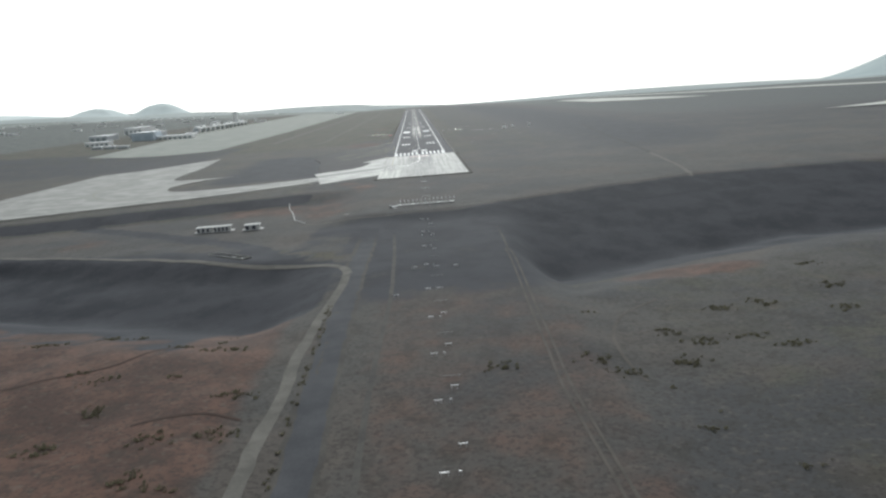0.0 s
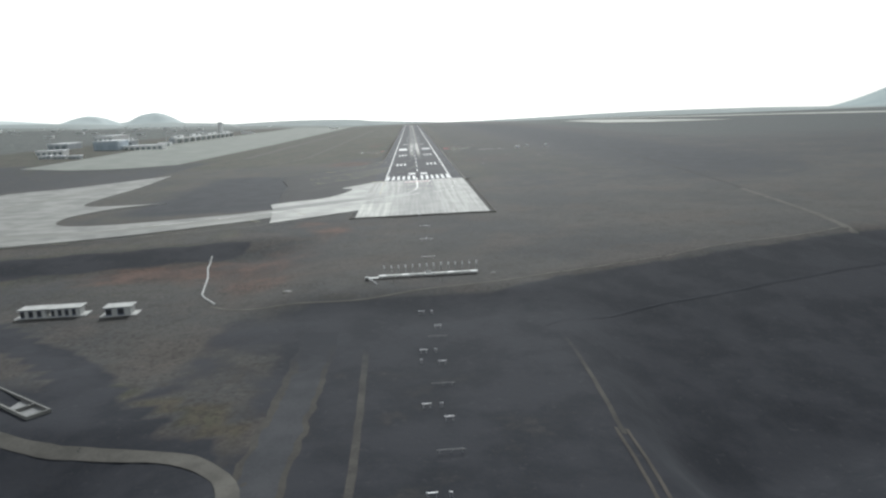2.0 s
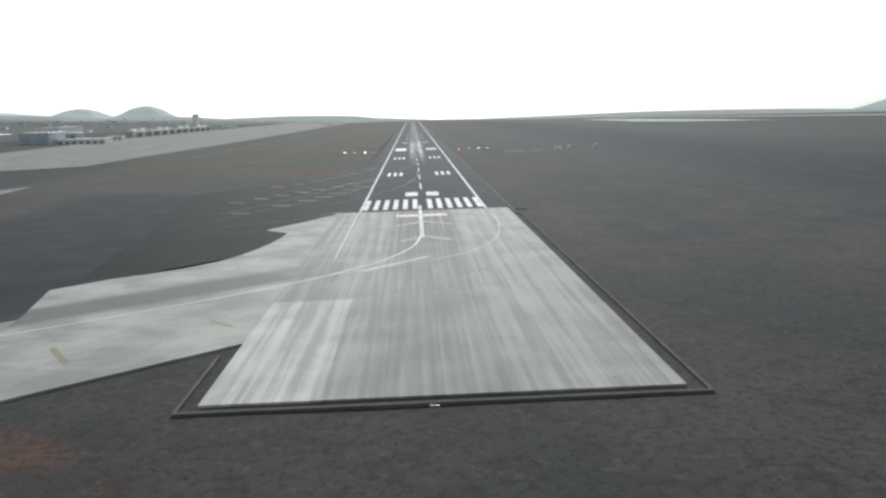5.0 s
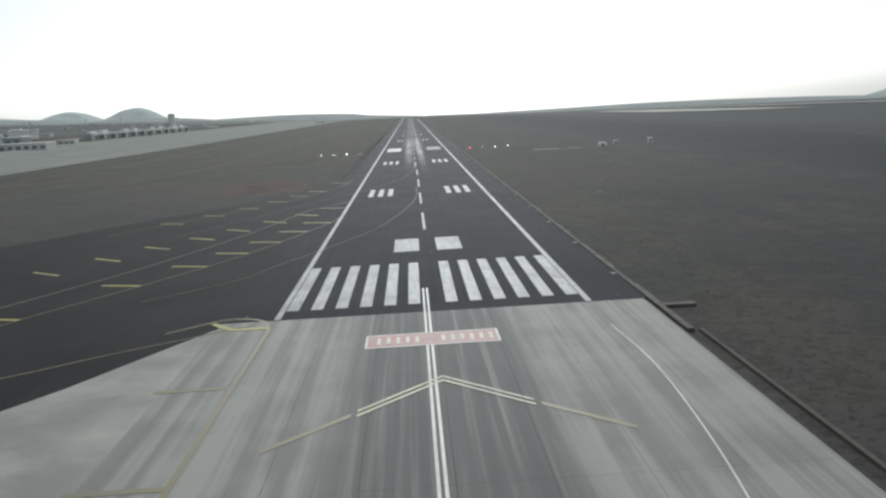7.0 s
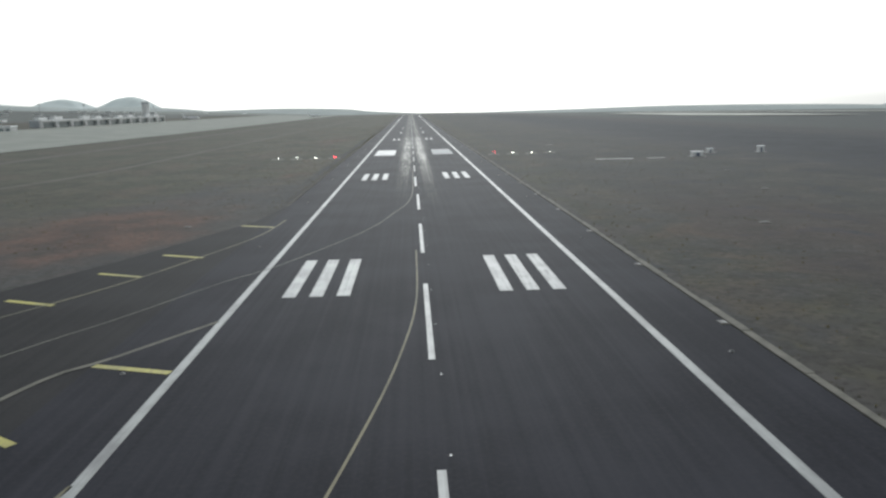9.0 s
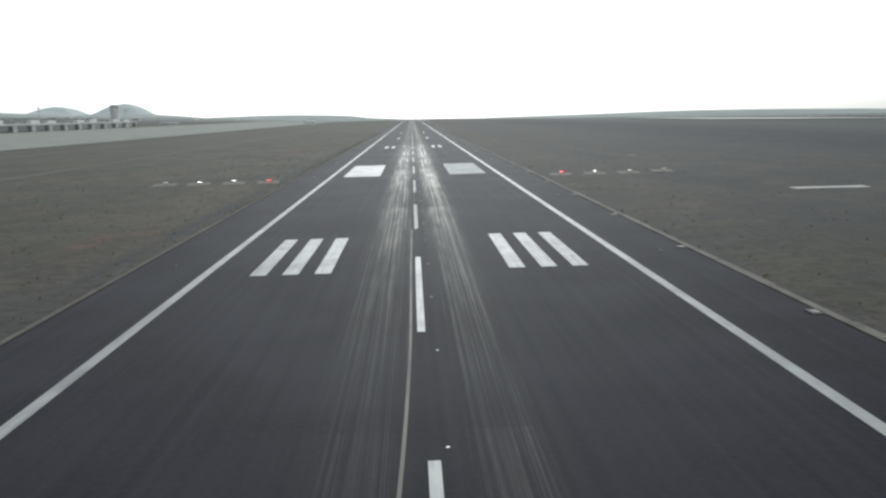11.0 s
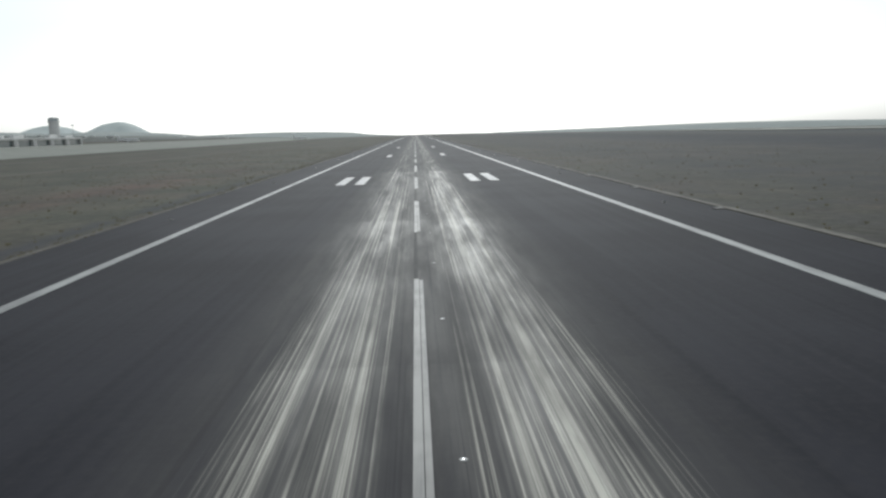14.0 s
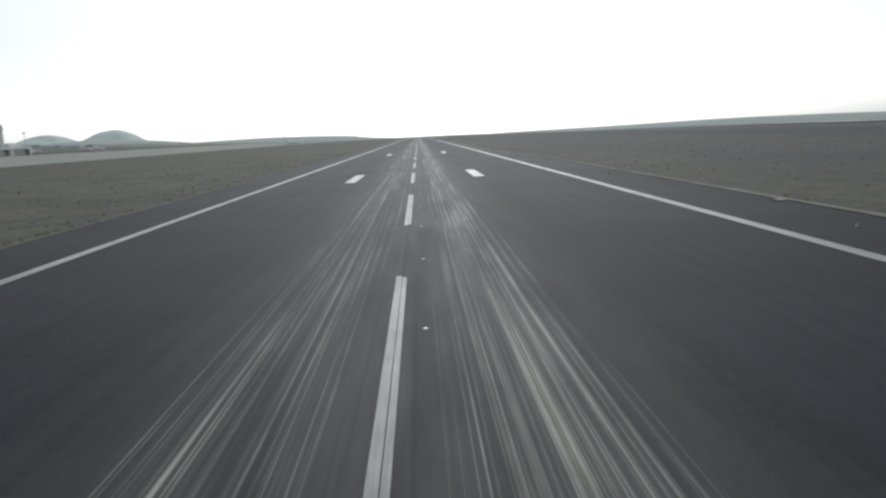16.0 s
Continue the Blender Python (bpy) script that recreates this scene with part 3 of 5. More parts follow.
def draped(name, points, width, mat, label, z=0.07, rows=5, step=2.5):
    v, f = stripe_path(points, width, z, step, zground, rows)
    wob = min(1.0, 0.16 * width)
    v = [(x + wob * noise.noise((x / 5, y / 5, 3)), y + wob * noise.noise((x / 5, y / 5, 9)), h) for x, y, h in v]
    return tagged(new(name, mesh_from(name, v, f, mat, True)), label, "track", kind="structure")


BENCH = surface("gravel_bench", (0.024, 0.026, 0.032), (0.040, 0.042, 0.049), 0.1, 0.95, 0.1, 1.0, 0.02)
EDGING = surface("dusty_edge", (0.088, 0.083, 0.074), (0.135, 0.128, 0.112), 0.2, 0.95, 0.1, 2.0, 0.02)
EDGE = [(-61.4, -305.7), (-50.2, -315.3), (-39.5, -318.4), (-20.3, -319.4), (1.3, -313.8), (20.8, -309.3), (43.4, -299.8), (72.6, -287.7), (98.4, -274.5), (130.6, -263.5), (151.5, -252)]
draped("perimeter_track", EDGE, 0.85, EDGING, "pale dusty perimeter track along the plateau edge")
SHOULDER = road_material("dusty_shoulder", (0.044, 0.041, 0.038), (0.070, 0.065, 0.058))
draped("perimeter_track", [(147, -263), (150, -250), (156, -215), (161, -170), (165, -135)], 2.6, TRACK, "pale dirt track leading off along the airfield boundary")
draped("perimeter_track", [(165, -135), (172, -85), (180, -10), (189, 75), (204, 200), (222, 330)], 2.4, FAINT, "faint dirt track along the airfield boundary")
draped("bench_track", [(24.2, -345), (48.7, -328.5), (81.8, -314.2), (122.6, -297.9), (164.8, -283.6)], 0.9, BENCH, "faint grey bench along the dark gravel slope")
draped("road_shoulder", [(-26.2, -340.7), (-26.6, -364.4), (-27.7, -414.6), (-28.4, -465.1), (-28.5, -506.3), (-27.8, -553.8), (-27.6, -668.9)], 8.4, SHOULDER, "dusty shoulder beside the worn service road", 0.05)
draped("service_road", [(-26.3, -344.3), (-26.6, -364.4), (-27.7, -414.6), (-28.4, -465.1), (-28.5, -506.3), (-27.8, -553.8), (-27.6, -668.9)], 6.2, ROAD, "grey worn service road going down the ramp")
draped("dirt_track", [(-37.5, -668.8), (-37.4, -593.7), (-36.9, -539.8), (-35.6, -517.4), (-36.2, -498), (-34.7, -472.8), (-32.3, -447.6), (-30.7, -432.8), (-30.3, -416.8), (-33.4, -407.3), (-44.4, -397.2), (-64.5, -392.1), (-84.3, -382.4), (-101.9, -371.4), (-135, -355.4), (-197.9, -331.2)], 3.0, TRACK, "pale dirt track bending round the foot of the terrace", 0.08)
draped("worn_strip", [(-15.5, -352), (-14.5, -400), (-14.6, -450), (-16.5, -495), (-17.5, -540), (-18, -668)], 1.3, STRIP, "faint pale worn strip in the brown soil")
draped("field_track", [(28.0, -352), (28.5, -366), (27.6, -400)], 0.9, STRIP, "faint worn field track below the plateau edge")
for o in (-0.9, 0.9):
    draped("wheel_rut", [(27.6 + o, -398), (27.2 + o, -424), (25 + o, -474), (24 + o, -504), (23.2 + o, -527), (24 + o, -560), (26 + o, -670)], 0.6, RUT, "pale wheel rut of a field track")
draped("gully", [(-101, -504), (-91, -499), (-79, -493), (-71, -481), (-63, -478)], 1.0, GULLY, "shallow dark gully across the red soil")
draped("gully", [(-63, -529), (-56, -526), (-49, -525), (-42, -528)], 0.8, GULLY, "shallow dark gully across the red soil")
draped("footpath", [(62, -463), (50, -473), (43, -487), (40, -501), (40, -514), (41, -521)], 0.9, RUT, "faint curving path through the dry scrub")

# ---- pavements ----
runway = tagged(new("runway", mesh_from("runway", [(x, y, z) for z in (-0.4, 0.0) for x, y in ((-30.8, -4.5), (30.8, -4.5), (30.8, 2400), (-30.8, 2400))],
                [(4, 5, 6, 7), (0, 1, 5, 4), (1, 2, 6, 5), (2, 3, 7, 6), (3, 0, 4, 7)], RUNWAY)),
                "dark asphalt runway with rubber streaks paled by painted sun glint", "runway", kind="structure")


def paint(name, outline, mat, parent, z=0.03):
    me = mesh_from(name, [(x, y, z) for x, y in outline], [tuple(range(len(outline)))], mat)
    ob = new(name, me)
    ob.parent = parent
    return ob


def rect(x0, x1, y0, y1):
    return ((x0, y0), (x1, y0), (x1, y1), (x0, y1))


def line(name, points, width, mat, parent, z=0.03, step=2.5):
    v, f = stripe_path(points, width, z, step)
    ob = new(name, mesh_from(name, v, f, mat))
    ob.parent = parent
    return ob


for x in (-22.4, 22.4):
    paint("edge_line", rect(x - 0.45, x + 0.45, -4.3, 2395), WHITE, runway)
for k in range(6):
    for s in (-1, 1):
        x = s * (2.8 + 3.62 * k)
        paint("threshold_stripe", rect(x - 0.9, x + 0.9, 0, 30), WHITE, runway)
for y, count in ((143.2, 3), (291.3, 3), (584.2, 2), (729.6, 1), (880.5, 1)):
    for k in range(count):
        for s in (-1, 1):
            x = s * (10.08 + 3.32 * k)
            paint("touchdown_bar", rect(x - 0.84, x + 0.84, y, y + 22.3), WHITE if y < 500 and s < 0 else GREYED, runway)
for s in (-1, 1):
    paint("aiming_point", rect(s * 14.2 - 4.92, s * 14.2 + 4.92, 414.5, 458.2), WHITE if s < 0 else SCUFFED, runway)
for x in (-4.2, 4.65):
    for k in range(11):
        u = x - 2.5 + 5.0 * k / 10.5
        paint("designation_stroke", rect(u, u + 0.435, 41.6 + (0.3 if k % 2 else 0), 56.4), WHITE, runway)
for k in range(44):
    y, x = 68.6 + 50.2 * k, 0.12 if k < 4 else -0.22
    if k < 5:
        paint("centreline_dash", rect(x - 0.3, x + 0.3, y, y + 29.4), WHITE, runway)
    else:
        paint("centreline_dash", rect(x - 0.30, x - 0.01, y, y + 29.4), WORN, runway)
        paint("centreline_dash", rect(x + 0.02, x + 0.22, y + 0.6, y + 29.0), WORN, runway)
    if 5 < k < 30:
        paint("worn_dash", rect(x - 0.3, x - 0.08, y - 20.7, y - 0.05), RUBBED, runway)
line("lead_in_line", [(-47.1, 11.4), (-34.2, 23.9), (-29.5, 34.3), (-21.9, 49.8), (-15, 65.3), (-10, 80.3), (-5.3, 103.6), (-2.7, 121.1), (-1.1, 140.6), (-0.9, 171.3)], 0.22, FADED, runway)
line("lead_in_line", [(-61.8, 78.1), (-40.9, 124), (-34.8, 135.7), (-26.7, 153.2), (-20.8, 163.6), (-10.1, 192.4), (-5.2, 215.9), (-2.1, 235.3), (-1.1, 260.7), (-1, 292.9), (-0.9, 319.1)], 0.2, CHALK, runway)

# asphalt fan where the taxiway joins
fan = part("taxiway_fan", slab([(-27.1, -4.9), (-30.7, -4.9), (-30.7, 236.9), (-34.1, 207.5), (-47.1, 169.9), (-60, 141.4), (-83.1, 110.8), (-104.2, 78.1), (-99.2, 41.1), (-87.2, -10.3), (-83.2, -61.9), (-76.6, -109.4), (-42.5, -74.7), (-40.5, -38.7), (-27.1, -8.8)], -0.4, -0.02), ASPHALT, None)
tagged(fan, "black asphalt taxiway fan with yellow bars", "taxiway", kind="structure")
ROWS = (((-63, 4.6), (-51.5, 23.8), (-43.5, 38.1), (-37.8, 50.1), (-33, 62.2), (-28.6, 75.7), (-24.4, 88.9)),
        ((-72.3, 37.7), (-64.9, 49.5), (-58.1, 61.1), (-50.6, 71), (-44.3, 81.7), (-36.9, 93.3), (-29.6, 104.1)),
        ((-23, 117.8),),
        ((-67.2, 102.1), (-58.7, 114.8), (-51.2, 128.2), (-44.9, 143.1), (-39.4, 157.5), (-34.4, 170.3), (-28.4, 199.3)))
for row, (dx, dy) in zip(ROWS, ((-7.7, 2.2), (-7.2, 4.9), (-7.7, 2.6), (-7.2, 3.2))):
    for x, y in row:
        a, b = Vector((x, y)), Vector((x + dx, y + dy))
        side = Vector((b.y - a.y, a.x - b.x)).normalized() * 0.42
        paint("yellow_bar", [tuple(v) for v in (a + side, a - side, b - side, b + side)], YELLOW, fan, 0.03)
line("yellow_edge_line", [(-70.4, -10.8), (-63, 4.6), (-51.5, 23.8), (-43.5, 38.1), (-37.8, 50.1), (-33, 62.2), (-28.6, 75.7), (-24.4, 88.9), (-22.8, 97.9)], 0.35, FADED, fan)
line("yellow_edge_line", [(-74.4, 5.7), (-60.2, 33.5), (-50, 58.2), (-41, 86.8), (-34.4, 115.1), (-29.8, 122.4), (-22.8, 133.6)], 0.6, KERB, fan)
line("yellow_edge_line", [(-82.2, 87.1), (-73.5, 100.4), (-60.3, 118.4), (-47.7, 140), (-40.7, 154.2), (-34.8, 171.4), (-29.5, 189.6), (-27.8, 208.8)], 0.35, FADED, fan)
line("yellow_edge_line", [(-67.2, -28.6), (-52, -22.7), (-41.7, -15.9), (-32.1, -10.3), (-24.6, -5.6)], 0.35, FADED, fan)

# concrete pad in front of the threshold: lanes of cast slabs
pad = tagged(new("pad"), "pale concrete pad of cast slabs before the threshold", "pavement", kind="structure")
lanes = np.linspace(-30.2, 30.3, 9)
bays = np.linspace(-179.1, -4.6, 8)
for i, (a, b) in enumerate(zip(lanes, lanes[1:])):
    for j, (c, d) in enumerate(zip(bays, bays[1:])):
        part("slab", box(a + 0.012, b - 0.012, c + 0.012, d - 0.012, -0.4, -0.002), PAD_NEW if i < 2 and j < 2 else PAD, pad)
part("slab", slab([(-28.6, -5.8), (-30.6, -7.9), (-34.7, -14.9), (-41.8, -27.3), (-47.2, -34.8), (-48.8, -38.8), (-41.2, -45.1), (-41.9, -54.6), (-43, -62.7), (-45.3, -72.1), (-47.8, -79.4), (-51.4, -86.6), (-57.7, -93.7), (-71.1, -102.4), (-80.2, -111), (-75.1, -132.3), (-70.3, -163.2), (-67.5, -183), (-29.6, -153.8)], -0.4, -0.004), PAD_SIDE, pad)
for x0, x1, y0, y1 in ((-32.7, 32.9, -181.5, -181.0), (32.4, 32.9, -181.0, -20), (-32.7, -32.2, -181.0, -160)):
    part("pad_edging", box(x0, x1, y0, y1, -0.5, 0.02, 0.03), EDGING, pad)
for x in (-1.35, -0.75):
    paint("pad_centre_line", rect(x - 0.15, x + 0.15, -62, 9.5), PALE_LINE, pad, 0.02 if x < -1 else 0.024)
line("pad_taxi_line", [(-1.5, -59.2), (-3.6, -75.5), (-9.8, -91), (-16, -99.9), (-29.1, -114.1), (-50.4, -130), (-73.3, -144.9), (-99.3, -159.8), (-140.8, -179.2)], 0.4, PALE_LINE, pad)
line("pad_taxi_line", [(22.4, -16.2), (23.1, -34.3), (20.2, -61.8), (14.5, -79.2), (7.8, -88.6), (-4.7, -97.6), (-21.3, -106.7), (-35.8, -119.3)], 0.16, PALE_LINE, pad, 0.02)
paint("red_panel", rect(-9.05, 7.75, -19.9, -14.9), RED_PAINT, pad, 0.034)
for x0, x1, y0, y1 in ((-9.05, 7.75, -15.05, -14.8), (-9.05, 7.75, -20.0, -19.75), (7.5, 7.75, -19.75, -15.05), (-9.05, -8.8, -19.75, -15.05)):
    paint("panel_border", rect(x0, x1, y0, y1), PALE_LINE, pad, 0.04)
for k, x in enumerate((-7.6, -6.4, -5.2, -4.0, -2.8, 0.5, 1.7, 2.9, 4.1, 5.3, 6.5)):
    paint("lettering_bar", rect(x, x + 0.45, -18.7 + 0.3 * (k % 2), -16.1), CHEVRON, pad, 0.042)
part("drain_strip", box(31.0, 36.4, -8.9, -7.6, -0.6, 0.04, 0.03), KERB, pad)
for y, mat, reach in ((-30.7, CHEVRON, 8.6), (-60, CHEVRON, 7), (-89.5, PALE_LINE, 14.5)):
    for s in ((-1,) if reach > 14 else (-1, 1)):
        for o in ((0, 0.55), (1.15, 1.7)):
            paint("chevron_leg", [(0, y - o[0]), (s * reach, y - reach * 0.93 - o[0]), (s * reach, y - reach * 0.93 - o[1]), (0, y - o[1])][::s], mat, pad, 0.05)
for s in (-1, 1):
    paint("chevron_tip", [(s * 9.2, -39.4), (s * 16.5, -46.0), (s * 16.5, -47.0), (s * 9.2, -40.4)][::s], OLD_YELLOW, pad, 0.03)
    if s < 0:
        paint("pad_edge_line", rect(-23.0, -22.4, -90, -8.4), OLD_YELLOW, pad, 0.026)
for y in (-30.4, -52, -74):
    paint("yellow_bar", rect(-31, -22.9, y - 0.4, y + 0.4), OLD_YELLOW, pad, 0.03)
for (a, b), (c, d) in (((-38.9, -140.0), (-34.2, -144.7)), ((-60.1, -152.5), (-54.4, -160.4)), ((-78.5, -170.3), (-73.3, -176.1))):
    line("taxi_bar", [(a, b), (c, d)], 0.9, OLD_YELLOW, pad, 0.03)
for o in (0.0, 0.55):
    line("corner_line", [(-37.0, -8.2 + o), (-34.6, -6.3 + o), (-32.4, -4.5 + o), (-30.8, -3.3 + o), (-28.3, -2.8 + o)], 0.22, OLD_YELLOW, pad, 0.034, 0.6)
line("corner_line", [(-28.3, -2.6), (-25.7, -3.4), (-23.7, -5.4), (-22.8, -8.8)], 0.5, OLD_YELLOW, pad, 0.034, 0.6)
line("corner_bar", [(-31.4, -4.4), (-28.6, -7.5), (-28, -8), (-27, -8.1), (-22.9, -8.2)], 0.9, YELLOW, pad, 0.046, 0.6)

def rounded(points):
    """Corner cutting that keeps both ends."""
    for _ in range(3):
        out = [points[0]]
        for (a, b), (c, d) in zip(points, points[1:]):
            out += [(a + (c - a) * 0.25, b + (d - b) * 0.25), (a + (c - a) * 0.75, b + (d - b) * 0.75)]
        points = out + [points[-1]]
    return points


outer = rounded([(-79.5, -172), (-129.6, -202.4), (-166.8, -212.3), (-244.6, -241.2), (-321.7, -260.9)])
upper_bay = rounded([(-216.8, 156.2), (-203.5, 46), (-203.5, -45), (-196, -76), (-146.6, -75.5)])
island = rounded([(-146.6, -75.5), (-171, -88), (-184, -122), (-176, -154), (-149, -164), (-93.5, -146.6), (-74.8, -134.7)])
taxiway = part("taxiway", slab([(-70.1, -164.7)] + outer + [(-307.2, -144.3), (-300.6, 46.1), (-267.5, 73)] + upper_bay + island[1:], -0.5, -0.006), CONCRETE, None)
tagged(taxiway, "pale worn concrete taxiway curving away from the pad", "taxiway", kind="structure")
line("taxi_line", [(-75.1, -149.7), (-114.5, -173.7), (-155.8, -184.7), (-206.4, -175.7), (-239.2, -117.1), (-245.2, -30.5), (-231.3, 63.4), (-219.5, 136.5)], 0.4, FADED, taxiway, 0.02)
line("taxiway_edge", [(-67.6, -184.0), (-71, -188.1), (-84, -193), (-131.1, -209), (-168.9, -216.5), (-247.8, -245.6), (-315.8, -263.2)], 0.8, KERB, taxiway, -0.02)
line("rolled_lane", [(-75.1, -151.7), (-114.6, -175.7), (-155.8, -186.7), (-206.5, -179.7), (-236.5, -124.9), (-240.3, -30.3), (-228.8, 54.3), (-216.1, 127.6)], 9.0, LANE, taxiway, 0.012)
for x, y in ((-98.8, -176.4), (-122, -173.4), (-145, -211.8), (-109.3, -195.1)):
    paint("taxi_bar", rect(x - 3, x + 3, y - 0.5, y + 0.5), FADED, taxiway, 0.03)

v, f = [], []
ay = np.linspace(285, 2750, 100)
for u in np.linspace(0, 1, 18):
    for y in ay:
        east = float(np.interp(y, (345, 850, 2750), (-266, -254, -250)))
        west = float(np.interp(y, (345, 650, 940, 2750), (-430, -452, -480, -494)))
        x = east + u * (west - east)
        y = max(y, float(np.interp(x, (-430, -364, -331, -262), (318, 290, 296, 340))))
        v.append((x, y, zground(x, y) + 0.35))
for a in range(17):
    for b in range(99):
        f.append((a * 100 + b, a * 100 + b + 1, (a + 1) * 100 + b + 1, (a + 1) * 100 + b))
tagged(new("apron", mesh_from("apron", v, f, APRON, True)), "broad pale grey concrete apron beside the terminal", "apron", kind="structure")
v, f = stripe_path([(-205, 405), (-197, 1150), (-195, 2500)], 8, 0.12, 12, zground, 3)
tagged(new("parallel_taxiway", mesh_from("parallel_taxiway", v, f, TRACK, True)), "pale grey taxiway beyond the grass", "taxiway", kind="structure")
draped("verge_track", [(-142, 262), (-134, 299), (-126, 350), (-123, 452), (-119, 950), (-112, 2000)], 3.4, EDGING, "narrow pale dirt track through the verge grass")

kerb = tagged(new("kerb"), "low dusty kerb along the asphalt shoulder", "kerb", kind="structure")
for k in range(76):
    y = -20 + 12 * k
    part("kerb_stone", box(31.0, 31.9 + 0.15 * math.sin(k * 2.3), y + 0.05, y + 11.95, -0.45, 0.05 + 0.02 * math.sin(k * 1.7), 0.03), KERB, kerb)
part("kerb_stone", box(31.0, 32.0, 892, 2395, -0.45, 0.1, 0.05), KERB, kerb)
line("gravel_edge", [(-31.3, 232), (-31.5, 400), (-31.4, 700), (-31.3, 2390)], 0.5, EDGING, kerb, -0.02, 20)


def drain_inlet():
    t = thing("drain_inlet", (0, 0, 0), "small concrete drain inlet beside the kerb", "drain", "kerb drains")
    part("sill", box(-0.5, 0.45, -0.7, 0.7, -0.3, 0.08, 0.03), KERB, t)
    # dark strip put in for the shadow beside the pale lid
    part("shadow_strip", box(-0.51, -0.3, -0.5, 0.5, 0.03, 0.112), DARK, t)
    part("lid", box(-0.2, 0.35, -0.4, 0.4, 0.08, 0.12, 0.02), DULL, t)
    return t


inlet = drain_inlet()
for k in range(24):
    m = pose(K * 30.4, K * (11.8 + 28.8 * k), 0)
    inlet.matrix_basis = m if not k else inlet.matrix_basis
    if k:
        copy_thing(inlet, m)


# ---- lights along the runway ----
def edge_light():
    t = thing("runway_edge_light", (0, 0, 0), "small squat runway edge light on the asphalt shoulder", "runway light", "runway edge lights")
    part("base", lathe([(0.24, 0), (0.24, 0.05), (0.16, 0.08)], 14), DULL, t)
    part("lens", lathe([(0.11, 0.08), (0.12, 0.14), (0.08, 0.21), (0.02, 0.24)], 14), DULL, t, smooth=True)
    return t


light = edge_light()
for k in range(30):
    for x in (-27.2, 27.4):
        m = pose(K * x, K * (-2 + 60 * k), K * 0.0)
        if k or x > 0:
            copy_thing(light, m)
        else:
            light.matrix_basis = m


def inset_light():
    t = thing("centreline_light", (0, 0, 0), "flat metal inset light in the runway centreline", "runway light", "centreline lights")
    part("housing", lathe([(0.13, 0), (0.12, 0.015), (0.07, 0.02)], 12), DULL, t)
    part("prism", box(-0.03, 0.03, -0.05, 0.05, 0.018, 0.03, 0.006), METAL, t)
    return t


light = inset_light()
for k in range(48):
    m = pose(K * 0.82, K * (40 + 15 * k), 0)
    light.matrix_basis = m if not k else light.matrix_basis
    if k:
        copy_thing(light, m)


def papi(colour, mat):
    t = thing("approach_slope_light", (0, 0, 0), f"boxy slope indicator showing {colour} beside the runway", "slope light", "slope indicator lights")
    part("casing", box(-0.5, 0.5, -0.4, 0.3, 0.28, 0.56, 0.03), DULL, t)
    for x in (-0.45, 0.45):
        for y in (-0.28, 0.38):
            part("leg", rod((x, y, -0.3), (x, y, 0.3), 0.03), METAL, t)
    for x in (-0.3, 0.3):
        part("lens", lathe([(0.135, 0), (0.135, 0.02), (0.09, 0.03)], 12, "Y"), mat, t, loc=(x, -0.42, 0.43))
        # hoods added to cut off the lamps from near, steep viewpoints
        part("hood", lathe([(0.16, 0.0), (0.16, -0.8), (0.175, -0.8), (0.175, 0.0)], 14, "Y"), PALE_WALL, t, loc=(x, -0.4, 0.43))
    return t


for colour, mat, xs in (("red", LAMP_RED, (-37.5, 38.2)), ("white", LAMP_WHITE, (-46.3, -55.2, -64.0, 47.2, 56.2, 65.1))):
    light = None
    for x in xs:
        m = pose(K * x, K * 409, K * (zground(x, 409) + 0.25))
        if light is None:
            light = papi(colour, mat)
            light.matrix_basis = m
        else:
            copy_thing(light, m)
for k, x in enumerate((-38.0, -46.8, -55.7, -64.5, 38.1, 47.1, 56.1, 65.0)):
    p = part("concrete_footing", box(-2.8, 2.8, -4.6, 4.0, -0.6, 0.03, 0.05), DUSTY, None, loc=(x, 409, zground(x, 409) + 0.05), turn=-10 if x > 0 else 10)
    tagged(p, "weathered concrete footing under a slope light", "footing", "slope light footings")


# ---- approach lights before the pad ----
def barrette(width, lamps):
    t = thing("approach_light_bar", (0, 0, 0), "low white approach light bar on short posts", "approach light", "approach lights")
    part("beam", box(-width / 2, width / 2, -0.06, 0.06, 0.8, 0.88, 0.015), ENAMEL, t)
    for x in (-width * 0.36, width * 0.36):
        part("post", rod((x, 0, -0.8), (x, 0, 0.81), 0.035, 0.035, 8), METAL, t)
    for k in range(lamps):
        x = (k / max(1, lamps - 1) - 0.5) * width * 0.86
        part("lamp", lathe([(0.06, 0.0), (0.085, 0.07), (0.07, 0.12), (0.03, 0.14)], 10), ENAMEL, t, loc=(x, 0, 0.87), smooth=True)
    return t


def crossbar():
    t = thing("approach_crossbar", (0, 0, 0), "long dull grey approach light crossbar close to the ground", "approach light", "approach crossbars")
    part("beam", box(-2.2, 2.2, -0.05, 0.05, 0.55, 0.63, 0.015), DULL, t)
    for x in (-1.7, 0, 1.7):
        part("post", rod((x, 0, -0.9), (x, 0, 0.56), 0.04, 0.04, 6), DULL, t)
    return t


def scatter(kind, places):
    for k, (x, y) in enumerate(places):
        m = pose(K * x, K * y, K * zground(x, y))
        if k:
            copy_thing(kind, m)
        else:
            kind.matrix_basis = m


LIGHT_ROWS = (-330.5, -358.5, -386.8, -416.3, -446.4, -474.2, -502.3, -528.3, -556)
